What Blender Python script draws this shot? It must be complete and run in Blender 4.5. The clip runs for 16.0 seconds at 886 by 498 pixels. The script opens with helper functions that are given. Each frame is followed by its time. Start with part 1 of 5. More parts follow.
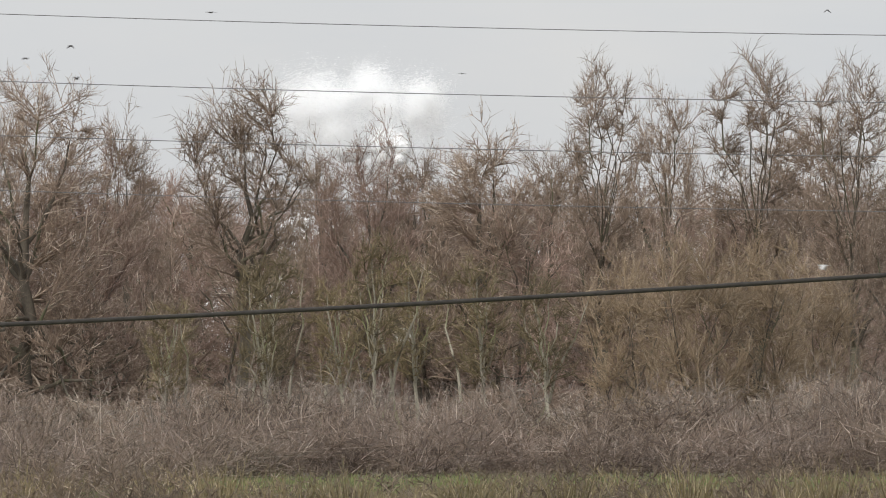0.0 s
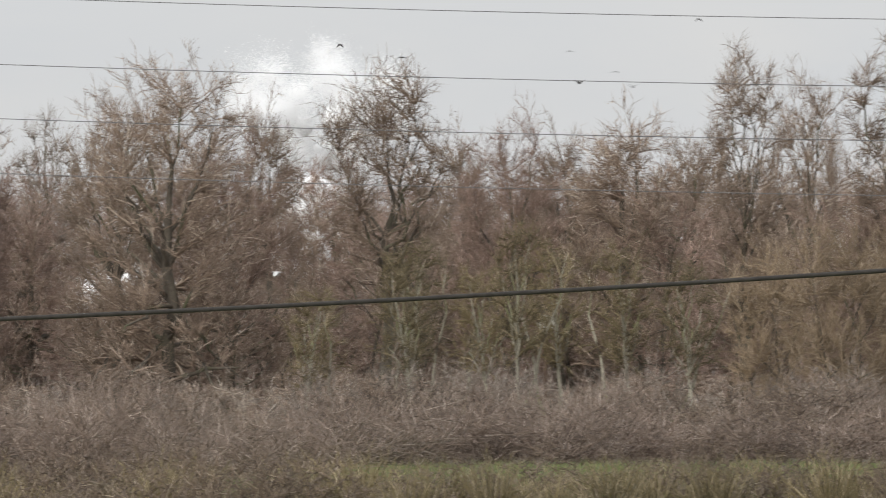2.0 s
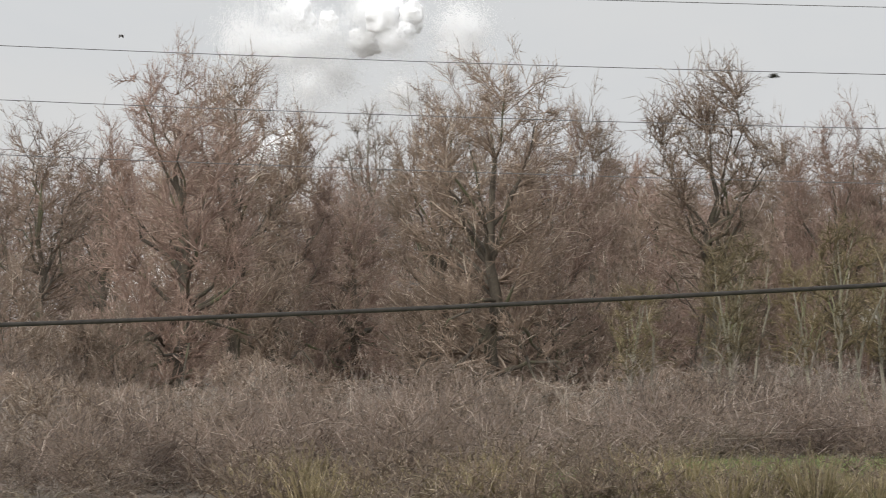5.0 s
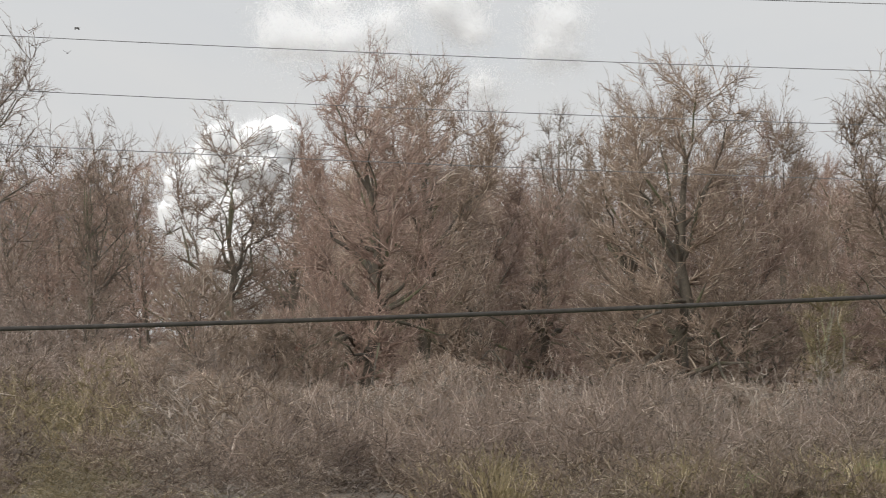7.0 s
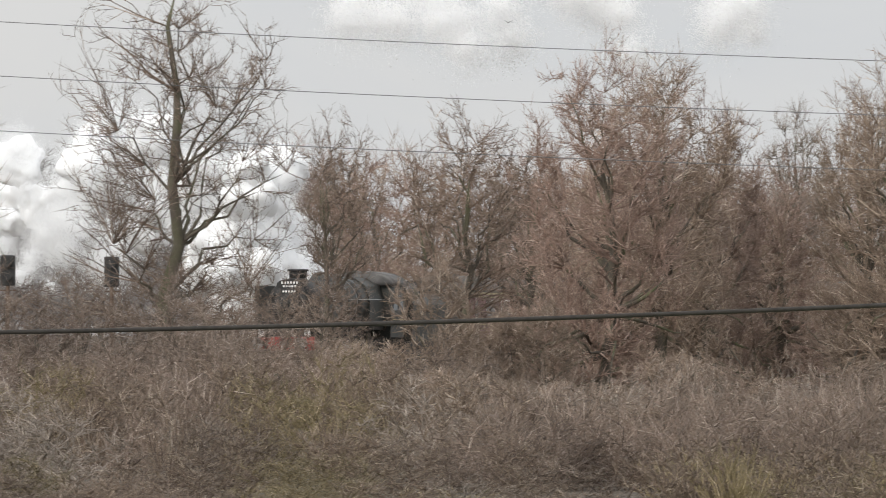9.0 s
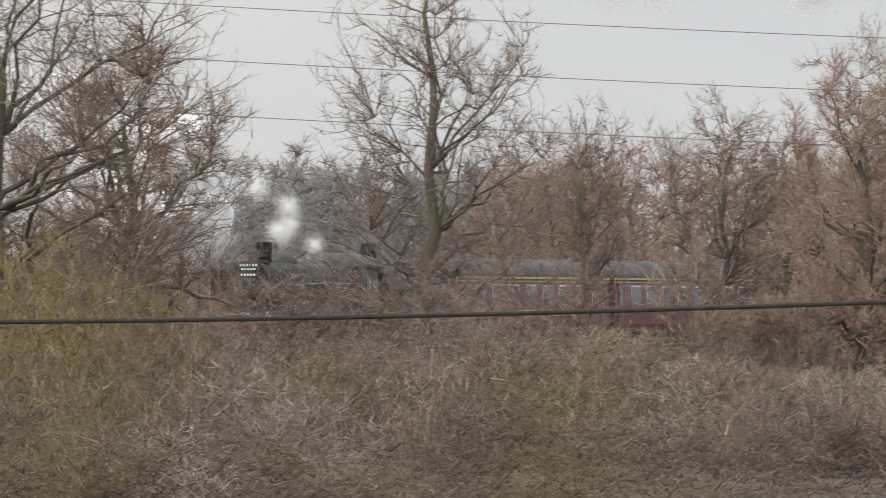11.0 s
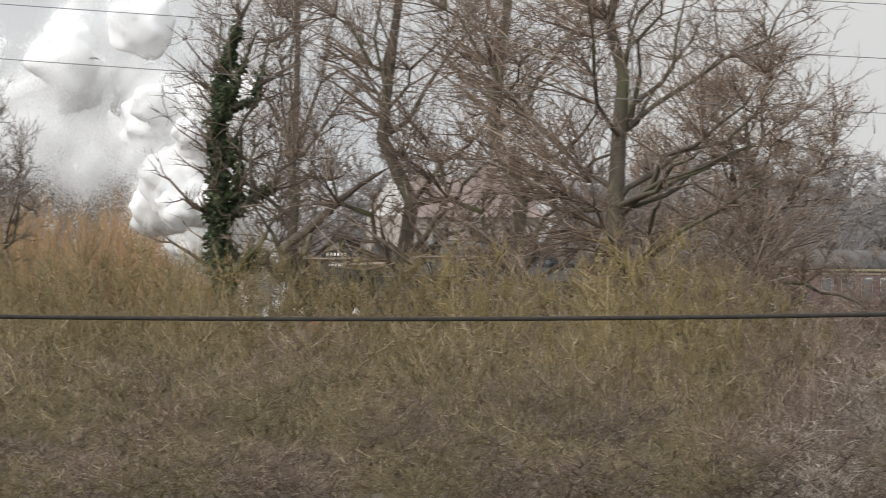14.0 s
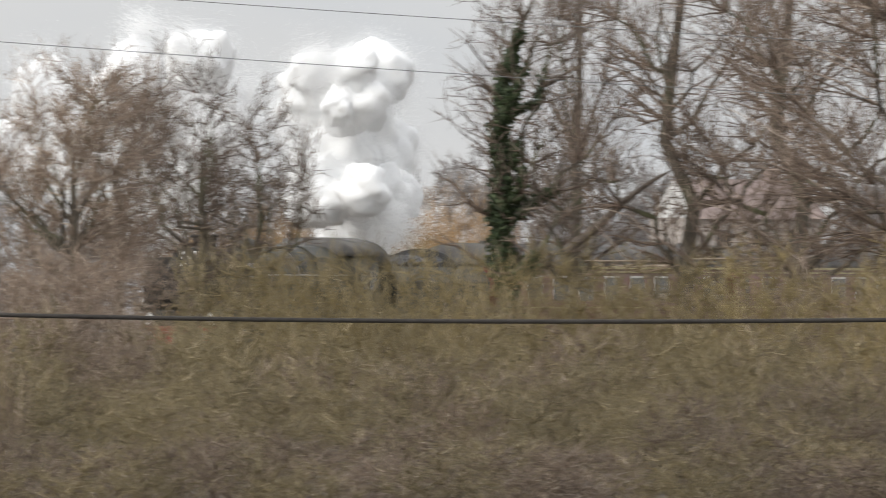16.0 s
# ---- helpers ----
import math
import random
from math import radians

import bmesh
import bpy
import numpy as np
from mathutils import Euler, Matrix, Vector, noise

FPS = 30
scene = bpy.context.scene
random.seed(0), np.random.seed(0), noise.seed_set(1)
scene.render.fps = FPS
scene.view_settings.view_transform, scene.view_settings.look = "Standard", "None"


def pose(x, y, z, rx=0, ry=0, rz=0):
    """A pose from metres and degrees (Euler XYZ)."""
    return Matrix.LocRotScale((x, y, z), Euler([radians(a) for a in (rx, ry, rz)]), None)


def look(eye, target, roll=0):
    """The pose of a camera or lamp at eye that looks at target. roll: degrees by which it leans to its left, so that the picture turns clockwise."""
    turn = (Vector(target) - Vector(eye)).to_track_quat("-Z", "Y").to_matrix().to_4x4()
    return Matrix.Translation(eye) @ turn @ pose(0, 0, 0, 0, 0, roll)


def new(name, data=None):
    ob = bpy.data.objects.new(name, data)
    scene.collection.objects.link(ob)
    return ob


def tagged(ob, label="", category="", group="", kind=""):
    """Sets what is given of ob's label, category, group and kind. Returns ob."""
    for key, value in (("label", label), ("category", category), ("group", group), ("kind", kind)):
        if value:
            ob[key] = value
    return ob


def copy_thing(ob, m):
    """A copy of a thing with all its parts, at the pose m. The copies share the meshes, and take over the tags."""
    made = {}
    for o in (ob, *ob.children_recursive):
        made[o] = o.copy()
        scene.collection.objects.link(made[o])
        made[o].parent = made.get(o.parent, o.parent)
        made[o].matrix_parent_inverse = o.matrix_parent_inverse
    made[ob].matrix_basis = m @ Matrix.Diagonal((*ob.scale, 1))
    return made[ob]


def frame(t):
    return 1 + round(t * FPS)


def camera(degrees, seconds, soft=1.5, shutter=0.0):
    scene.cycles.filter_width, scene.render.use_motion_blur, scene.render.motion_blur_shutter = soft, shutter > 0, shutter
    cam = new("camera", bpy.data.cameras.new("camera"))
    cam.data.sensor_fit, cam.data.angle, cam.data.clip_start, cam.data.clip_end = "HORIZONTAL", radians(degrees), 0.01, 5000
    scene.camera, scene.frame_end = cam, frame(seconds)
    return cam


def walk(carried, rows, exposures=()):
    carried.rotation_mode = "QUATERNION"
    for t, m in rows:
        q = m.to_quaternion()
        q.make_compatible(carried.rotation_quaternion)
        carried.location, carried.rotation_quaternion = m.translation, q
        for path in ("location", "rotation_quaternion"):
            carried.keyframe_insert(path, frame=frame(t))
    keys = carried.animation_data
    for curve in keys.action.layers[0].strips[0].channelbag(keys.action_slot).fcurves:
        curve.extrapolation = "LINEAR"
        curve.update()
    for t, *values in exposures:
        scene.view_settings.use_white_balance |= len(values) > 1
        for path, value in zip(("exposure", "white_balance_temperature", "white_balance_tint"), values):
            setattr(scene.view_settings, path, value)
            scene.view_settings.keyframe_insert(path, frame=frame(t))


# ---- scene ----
# ---- camera: it stands still beside a field and pans to the left after the train ----
FAR = 20000.0            # bearings (u) and elevations (v) below are in 1/20000 of a radian
PACE = 5 / 3             # distances below are counted in paces of this many metres
EYE = 2.4                # eye height above the field
cam = camera(2 * math.degrees(math.atan(784 / FAR)), 16.0, soft=1.0, shutter=0.4)
PAN = [
    (0.0, 0.0000, 0.4941, 0.000), (0.5, 0.0041, 0.4635, -0.048), (1.0, 0.1532, 0.4544, -0.061),
    (1.5, 0.3156, 0.4417, -0.067), (1.8, 0.5344, 0.4380, -0.090), (2.0, 0.7248, 0.4291, -0.127),
    (2.3, 0.9248, 0.4188, -0.110), (2.5, 0.9692, 0.4109, -0.103), (3.0, 1.0920, 0.3861, -0.162),
    (3.5, 1.4235, 0.3971, -0.121), (4.0, 1.7627, 0.4011, -0.142), (4.5, 2.0876, 0.4102, -0.117),
    (4.7, 2.2035, 0.4056, -0.100), (6.8, 3.2220, 0.4007, 0.120), (7.0, 3.3283, 0.4018, 0.138),
    (7.5, 3.4762, 0.3980, 0.132), (8.0, 3.7861, 0.3828, 0.107), (8.5, 4.1637, 0.3854, 0.075),
    (9.0, 4.5267, 0.3902, 0.081), (9.2, 4.6462, 0.3844, 0.060), (11.3, 6.1205, 0.3007, 0.051),
    (11.5, 6.3360, 0.2836, 0.020), (11.8, 6.6200, 0.2522, 0.040), (12.0, 6.7961, 0.2339, 0.080),
    (12.2, 7.0757, 0.2267, 0.060), (12.5, 7.4138, 0.2319, 0.080), (12.7, 7.6215, 0.2340, 0.040),
    (13.0, 7.9979, 0.2340, 0.040), (13.2, 8.1859, 0.2564, 0.035), (13.5, 8.4490, 0.2859, 0.035),
    (14.0, 8.9822, 0.2965, 0.000), (14.5, 9.3657, 0.3049, -0.038), (15.0, 9.8312, 0.3131, 0.033),
    (15.2, 9.8952, 0.3122, 0.060), (15.5, 9.9374, 0.3082, 0.087), (15.7, 9.9900, 0.3060, 0.050),
    (15.9, 10.2300, 0.3102, -0.080), (16.0, 10.4162, 0.3110, -0.142),
]
walk(cam, [(t, pose(0, 0, EYE, 90 + tilt, 0, yaw) @ pose(0, 0, 0, 0, 0, roll)) for t, yaw, tilt, roll in PAN])

# ---- light: a bright overcast winter sky with a veiled sun ----
SUN_UP, SUN_ROUND = radians(34), radians(215)
world = bpy.data.worlds.new("overcast_sky")
scene.world = world
world.use_nodes = True
wn, wl = world.node_tree.nodes, world.node_tree.links
wn.clear()


def wnode(kind, **values):
    n = wn.new(kind)
    for k, v in values.items():
        n.inputs[k].default_value = v
    return n


w_out, w_bg = wn.new("ShaderNodeOutputWorld"), wnode("ShaderNodeBackground", Strength=1.0)
w_co, w_sep = wn.new("ShaderNodeTexCoord"), wn.new("ShaderNodeSeparateXYZ")
wl.new(w_co.outputs["Generated"], w_sep.inputs[0])
# an overcast sky is three times as bright overhead as at the horizon
w_up = wn.new("ShaderNodeMapRange")
w_up.inputs["From Min"].default_value, w_up.inputs["From Max"].default_value = 0.0, 1.0
w_up.inputs["To Min"].default_value, w_up.inputs["To Max"].default_value = 0.67, 1.72
wl.new(w_sep.outputs["Z"], w_up.inputs["Value"])
w_map = wn.new("ShaderNodeMapping")
w_map.inputs["Scale"].default_value = (1.0, 1.0, 2.6)
wl.new(w_co.outputs["Generated"], w_map.inputs["Vector"])
w_noise = wnode("ShaderNodeTexNoise", Scale=13.0, Detail=6.0, Roughness=0.55, Distortion=0.4)
wl.new(w_map.outputs[0], w_noise.inputs["Vector"])
w_ramp = wn.new("ShaderNodeValToRGB")
w_ramp.color_ramp.elements[0].position, w_ramp.color_ramp.elements[0].color = 0.32, (0.90, 0.935, 0.985, 1)
w_ramp.color_ramp.elements[1].position, w_ramp.color_ramp.elements[1].color = 0.68, (1.04, 1.035, 1.03, 1)
wl.new(w_noise.outputs["Fac"], w_ramp.inputs["Fac"])
w_mul = wn.new("ShaderNodeVectorMath")
w_mul.operation = "MULTIPLY"
wl.new(w_ramp.outputs["Color"], w_mul.inputs[0])
wl.new(w_up.outputs["Result"], w_mul.inputs[1])
w_sky = wn.new("ShaderNodeTexSky")
w_sky.sky_type, w_sky.sun_disc = "NISHITA", False
w_sky.sun_elevation, w_sky.sun_rotation = SUN_UP, SUN_ROUND
w_dim = wn.new("ShaderNodeVectorMath")
w_dim.operation = "SCALE"
w_dim.inputs["Scale"].default_value = 0.08
wl.new(w_sky.outputs["Color"], w_dim.inputs[0])
w_mix = wn.new("ShaderNodeMix")
w_mix.data_type = "RGBA"
w_mix.inputs["Factor"].default_value = 0.06     # cloud cover hides nearly all of the clear sky
wl.new(w_mul.outputs[0], w_mix.inputs["A"])
wl.new(w_dim.outputs[0], w_mix.inputs["B"])
wl.new(w_mix.outputs["Result"], w_bg.inputs["Color"])
wl.new(w_bg.outputs[0], w_out.inputs[0])

sun = new("sun", bpy.data.lights.new("sun", "SUN"))
sun.data.energy, sun.data.angle, sun.data.color = 2.0, radians(28), (1.0, 0.96, 0.90)
sun.matrix_world = look((math.sin(SUN_ROUND) * 50 * math.cos(SUN_UP), math.cos(SUN_ROUND) * 50 * math.cos(SUN_UP), 50 * math.sin(SUN_UP)), (0, 0, 0))
scene.view_settings.exposure = 0.0


# ---- materials ----
def surface(name, dark, light, scale=6.0, fine=60.0, rough=0.85, metal=0.0, bump=0.3, vary=0.12, spots=None, spot_at=0.6, stretch=(1, 1, 1)):
    """A weathered surface: two colours mixed by coarse and fine noise, each object a little lighter or darker, with stains."""
    m = bpy.data.materials.new(name)
    m.use_nodes = True
    nt = m.node_tree
    n, l = nt.nodes, nt.links
    b = n["Principled BSDF"]
    b.inputs["Roughness"].default_value, b.inputs["Metallic"].default_value = rough, metal
    co, mp = n.new("ShaderNodeTexCoord"), n.new("ShaderNodeMapping")
    mp.inputs["Scale"].default_value = stretch
    l.new(co.outputs["Object"], mp.inputs["Vector"])
    a, f = n.new("ShaderNodeTexNoise"), n.new("ShaderNodeTexNoise")
    a.inputs["Scale"].default_value, a.inputs["Detail"].default_value = scale, 5
    f.inputs["Scale"].default_value, f.inputs["Detail"].default_value = fine, 3
    l.new(mp.outputs[0], a.inputs["Vector"])
    l.new(mp.outputs[0], f.inputs["Vector"])
    s = n.new("ShaderNodeMath")
    s.operation = "MULTIPLY_ADD"
    s.inputs[1].default_value = 0.45
    l.new(f.outputs["Fac"], s.inputs[0])
    half = n.new("ShaderNodeMath")
    half.operation = "MULTIPLY"
    half.inputs[1].default_value = 0.6
    l.new(a.outputs["Fac"], half.inputs[0])
    l.new(half.outputs[0], s.inputs[2])
    r = n.new("ShaderNodeValToRGB")
    r.color_ramp.elements[0].position, r.color_ramp.elements[0].color = 0.38, (*dark, 1)
    r.color_ramp.elements[1].position, r.color_ramp.elements[1].color = 0.66, (*light, 1)
    l.new(s.outputs[0], r.inputs["Fac"])
    colour = r.outputs["Color"]
    if spots:
        g, c, x = n.new("ShaderNodeTexNoise"), n.new("ShaderNodeMapRange"), n.new("ShaderNodeMix")
        g.inputs["Scale"].default_value, g.inputs["Detail"].default_value = scale * 0.45, 6
        l.new(mp.outputs[0], g.inputs["Vector"])
        c.inputs["From Min"].default_value, c.inputs["From Max"].default_value = spot_at - 0.08, spot_at + 0.08
        l.new(g.outputs["Fac"], c.inputs["Value"])
        x.data_type = "RGBA"
        x.inputs["B"].default_value = (*spots, 1)
        l.new(c.outputs[0], x.inputs["Factor"])
        l.new(colour, x.inputs["A"])
        colour = x.outputs["Result"]
    if vary:
        i, v, h = n.new("ShaderNodeObjectInfo"), n.new("ShaderNodeMapRange"), n.new("ShaderNodeHueSaturation")
        v.inputs["To Min"].default_value, v.inputs["To Max"].default_value = 1 - vary, 1 + vary
        l.new(i.outputs["Random"], v.inputs["Value"])
        l.new(v.outputs[0], h.inputs["Value"])
        l.new(colour, h.inputs["Color"])
        colour = h.outputs["Color"]
    l.new(colour, b.inputs["Base Color"])
    if bump:
        u = n.new("ShaderNodeBump")
        u.inputs["Strength"].default_value, u.inputs["Distance"].default_value = bump, 0.02
        l.new(s.outputs[0], u.inputs["Height"])
        l.new(u.outputs[0], b.inputs["Normal"])
    return m


def twiggy(name, a, b, c=None):
    """Twig bark: every twig takes its own shade between two colours."""
    m = bpy.data.materials.new(name)
    m.use_nodes = True
    n, l = m.node_tree.nodes, m.node_tree.links
    p = n["Principled BSDF"]
    p.inputs["Roughness"].default_value = 0.6
    p.inputs["Specular IOR Level"].default_value = 0.3
    g, r = n.new("ShaderNodeNewGeometry"), n.new("ShaderNodeValToRGB")
    r.color_ramp.elements[0].color, r.color_ramp.elements[1].color = (*a, 1), (*b, 1)
    if c:
        e = r.color_ramp.elements.new(0.87)
        e.color = (*b, 1)
        r.color_ramp.elements[-1].color = (*c, 1)
    l.new(g.outputs["Random Per Island"], r.inputs["Fac"])
    i, v, h = n.new("ShaderNodeObjectInfo"), n.new("ShaderNodeMapRange"), n.new("ShaderNodeHueSaturation")
    v.inputs["To Min"].default_value, v.inputs["To Max"].default_value = 0.78, 1.24
    l.new(i.outputs["Random"], v.inputs["Value"])
    l.new(v.outputs[0], h.inputs["Value"])
    l.new(r.outputs["Color"], h.inputs["Color"])
    l.new(h.outputs["Color"], p.inputs["Base Color"])
    return m


BARK = surface("grey_green_bark", (0.050, 0.041, 0.032), (0.135, 0.114, 0.086), 3, 40, bump=0.6, spots=(0.105, 0.108, 0.056), spot_at=0.58, stretch=(1, 1, 0.35))
PALE_BARK = surface("pale_lichened_bark", (0.17, 0.155, 0.115), (0.40, 0.37, 0.29), 4, 50, bump=0.5, spots=(0.24, 0.25, 0.12), spot_at=0.55, stretch=(1, 1, 0.4))
TWIG_BROWN = twiggy("brown_twigs", (0.132, 0.096, 0.072), (0.303, 0.226, 0.168), (0.605, 0.511, 0.417))
TWIG_DARK = twiggy("dark_brown_twigs", (0.094, 0.068, 0.052), (0.220, 0.162, 0.123), (0.454, 0.374, 0.307))
TWIG_SCRUB = twiggy("scrub_twigs", (0.078, 0.055, 0.040), (0.178, 0.131, 0.094), (0.42, 0.35, 0.27))
TWIG_TAN = twiggy("tan_willow_twigs", (0.165, 0.119, 0.075), (0.330, 0.248, 0.160), (0.462, 0.374, 0.275))
TWIG_RED = twiggy("reddish_twigs", (0.141, 0.094, 0.074), (0.305, 0.211, 0.166), (0.515, 0.403, 0.336))
TWIG_GREY = twiggy("grey_twigs", (0.13, 0.106, 0.086), (0.27, 0.225, 0.185), (0.46, 0.395, 0.33))
TWIG_OLIVE = twiggy("olive_twigs", (0.092, 0.072, 0.036), (0.196, 0.155, 0.081), (0.413, 0.339, 0.223))
TWIG_YELLOW = twiggy("yellow_green_willow_twigs", (0.116, 0.088, 0.037), (0.225, 0.172, 0.077), (0.37, 0.30, 0.175))
TWIG_ORANGE = twiggy("orange_willow_twigs", (0.20, 0.122, 0.058), (0.375, 0.240, 0.122), (0.46, 0.33, 0.19))
TWIG_BRAMBLE = twiggy("purple_brown_bramble", (0.108, 0.079, 0.062), (0.232, 0.174, 0.136), (0.50, 0.42, 0.35))
# the air's haze over the far wood is put into these pale greys
TWIG_FAR_HAZED = twiggy("far_hazy_twigs", (0.258, 0.240, 0.230), (0.354, 0.330, 0.318), (0.396, 0.372, 0.360))
IVY = twiggy("ivy_leaves", (0.020, 0.034, 0.014), (0.060, 0.085, 0.036), (0.12, 0.15, 0.08))
GROUND = surface("earth_and_leaf_litter", (0.040, 0.030, 0.022), (0.100, 0.078, 0.056), 0.8, 9, rough=1.0, bump=0.6, vary=0, spots=(0.060, 0.058, 0.030), spot_at=0.60)


def sow_field(m):
    """The sown field: green to the right of a slanting edge and before the hedge."""
    n, l = m.node_tree.nodes, m.node_tree.links
    b = n["Principled BSDF"]
    earth = b.inputs["Base Color"].links[0].from_socket
    g, r = n.new("ShaderNodeTexNoise"), n.new("ShaderNodeValToRGB")
    co, sp = n.new("ShaderNodeTexCoord"), n.new("ShaderNodeSeparateXYZ")
    g.inputs["Scale"].default_value, g.inputs["Detail"].default_value = 2.5, 6
    l.new(co.outputs["Object"], g.inputs["Vector"])
    l.new(co.outputs["Object"], sp.inputs[0])
    r.color_ramp.elements[0].position, r.color_ramp.elements[0].color = 0.35, (0.085, 0.105, 0.035, 1)
    r.color_ramp.elements[1].position, r.color_ramp.elements[1].color = 0.68, (0.165, 0.19, 0.07, 1)
    l.new(g.outputs["Fac"], r.inputs["Fac"])
    last = None
    for sock, scale, shift in (("Y", -0.3, 61.0), ("X", 0.55, 4.4)):
        a = n.new("ShaderNodeMath")
        a.operation, a.use_clamp = "MULTIPLY_ADD", True
        a.inputs[1].default_value, a.inputs[2].default_value = scale, shift
        l.new(sp.outputs[sock], a.inputs[0])
        if last:
            mu = n.new("ShaderNodeMath")
            mu.operation = "MULTIPLY"
            l.new(last, mu.inputs[0])
            l.new(a.outputs[0], mu.inputs[1])
            last = mu.outputs[0]
        else:
            last = a.outputs[0]
    x = n.new("ShaderNodeMix")
    x.data_type = "RGBA"
    l.new(last, x.inputs["Factor"])
    l.new(earth, x.inputs["A"])
    l.new(r.outputs["Color"], x.inputs["B"])
    l.new(x.outputs["Result"], b.inputs["Base Color"])


sow_field(GROUND)
GRASS = twiggy("grass_blades", (0.070, 0.088, 0.026), (0.150, 0.175, 0.060), (0.30, 0.26, 0.15))
BALLAST = surface("ballast_stone", (0.10, 0.09, 0.08), (0.28, 0.26, 0.235), 8, 45, rough=0.95, bump=1.0, vary=0)
STEEL = surface("rail_steel", (0.10, 0.06, 0.04), (0.22, 0.16, 0.12), 5, 60, rough=0.5, metal=0.6, vary=0)
CABLE = surface("black_cable_sheath", (0.022, 0.019, 0.017), (0.045, 0.040, 0.036), 20, 200, rough=0.95, vary=0)
WIRE = surface("weathered_wire", (0.10, 0.10, 0.10), (0.22, 0.22, 0.22), 20, 200, rough=0.5, metal=0.3, vary=0)
LOCO_BLACK = surface("sooty_dark_green_paint", (0.010, 0.012, 0.010), (0.032, 0.034, 0.029), 2.2, 30, rough=0.55, bump=0.05, vary=0.1, spots=(0.055, 0.050, 0.044), spot_at=0.62)
SOOT = surface("matt_soot_black", (0.010, 0.010, 0.010), (0.040, 0.038, 0.036), 4, 40, rough=0.75, bump=0.2)
BEAM_RED = surface("buffer_beam_red", (0.26, 0.020, 0.018), (0.40, 0.050, 0.040), 4, 40, rough=0.45, bump=0.05)
METAL = surface("worn_bright_steel", (0.20, 0.20, 0.20), (0.48, 0.47, 0.45), 6, 60, rough=0.35, metal=0.9, bump=0.05)
WHITE = surface("white_paint", (0.62, 0.61, 0.58), (0.82, 0.81, 0.79), 6, 60, rough=0.5, bump=0.05)
MAROON = surface("maroon_coach_paint", (0.085, 0.018, 0.020), (0.150, 0.030, 0.033), 1.2, 30, rough=0.35, bump=0.03)
ROOF_GREY = surface("grey_coach_roof", (0.075, 0.070, 0.066), (0.15, 0.142, 0.135), 1.5, 30, rough=0.95, bump=0.1, spots=(0.05, 0.047, 0.045))
CREAM = surface("cream_lining", (0.38, 0.32, 0.17), (0.52, 0.45, 0.26), 6, 60, rough=0.5, bump=0.02)
COAL = surface("wet_coal", (0.010, 0.010, 0.011), (0.045, 0.045, 0.048), 9, 60, rough=0.45, bump=1.0)
BIRD = surface("dark_feathers", (0.030, 0.028, 0.026), (0.085, 0.080, 0.075), 30, 200, rough=0.8)
PALE_BIRD = surface("pale_grey_feathers", (0.35, 0.35, 0.34), (0.60, 0.60, 0.58), 30, 200, rough=0.8)
LOG = surface("broken_wet_log", (0.055, 0.042, 0.034), (0.15, 0.12, 0.095), 4, 40, bump=0.7)
GLASS = bpy.data.materials.new("window_glass")
GLASS.use_nodes = True
GLASS.node_tree.nodes["Principled BSDF"].inputs["Base Color"].default_value = (0.03, 0.035, 0.04, 1)
GLASS.node_tree.nodes["Principled BSDF"].inputs["Roughness"].default_value = 0.06
GLASS.node_tree.nodes["Principled BSDF"].inputs["Specular IOR Level"].default_value = 0.8


def vapour(name, through_it):
    """Water vapour: white droplets that scatter light, some of it through to the far side."""
    m = bpy.data.materials.new(name)
    m.use_nodes = True
    n, l = m.node_tree.nodes, m.node_tree.links
    n.remove(n["Principled BSDF"])
    d, t, x = n.new("ShaderNodeBsdfDiffuse"), n.new("ShaderNodeBsdfTranslucent"), n.new("ShaderNodeMixShader")
    co, no, r = n.new("ShaderNodeTexCoord"), n.new("ShaderNodeTexNoise"), n.new("ShaderNodeValToRGB")
    no.inputs["Scale"].default_value, no.inputs["Detail"].default_value = 1.6, 6
    r.color_ramp.elements[0].position, r.color_ramp.elements[0].color = 0.35, (0.95, 0.955, 0.96, 1)
    r.color_ramp.elements[1].position, r.color_ramp.elements[1].color = 0.65, (0.985, 0.985, 0.98, 1)
    l.new(co.outputs["Object"], no.inputs["Vector"])
    l.new(no.outputs["Fac"], r.inputs["Fac"])
    l.new(r.outputs["Color"], d.inputs[0])
    l.new(r.outputs["Color"], t.inputs[0])
    x.inputs[0].default_value = through_it
    l.new(d.outputs[0], x.inputs[1])
    l.new(t.outputs[0], x.inputs[2])
    l.new(x.outputs[0], n["Material Output"].inputs[0])
    return m


STEAM = vapour("dense_steam", 0.12)
WISP = vapour("steam_shreds", 0.5)


# ---- building helpers ----
def part(name, bm, material, parent=None, label="", smooth=False):
    me = bpy.data.meshes.new(name)
    bm.to_mesh(me)
    bm.free()
    me.materials.append(material)
    if smooth:
        me.shade_smooth()
    ob = new(name, me)
    if parent:
        ob.parent = parent
    if label:
        ob["label"] = label
    return ob


def box(bm, x0, x1, y0, y1, z0, z1, bevel=0.0):
    r = bmesh.ops.create_cube(bm, size=1, matrix=Matrix.LocRotScale(((x0 + x1) / 2, (y0 + y1) / 2, (z0 + z1) / 2), None, (x1 - x0, y1 - y0, z1 - z0)))
    if bevel:
        edges = {e for v in r["verts"] for e in v.link_edges}
        bmesh.ops.bevel(bm, geom=list(edges), offset=bevel, segments=1, affect="EDGES")
    return bm


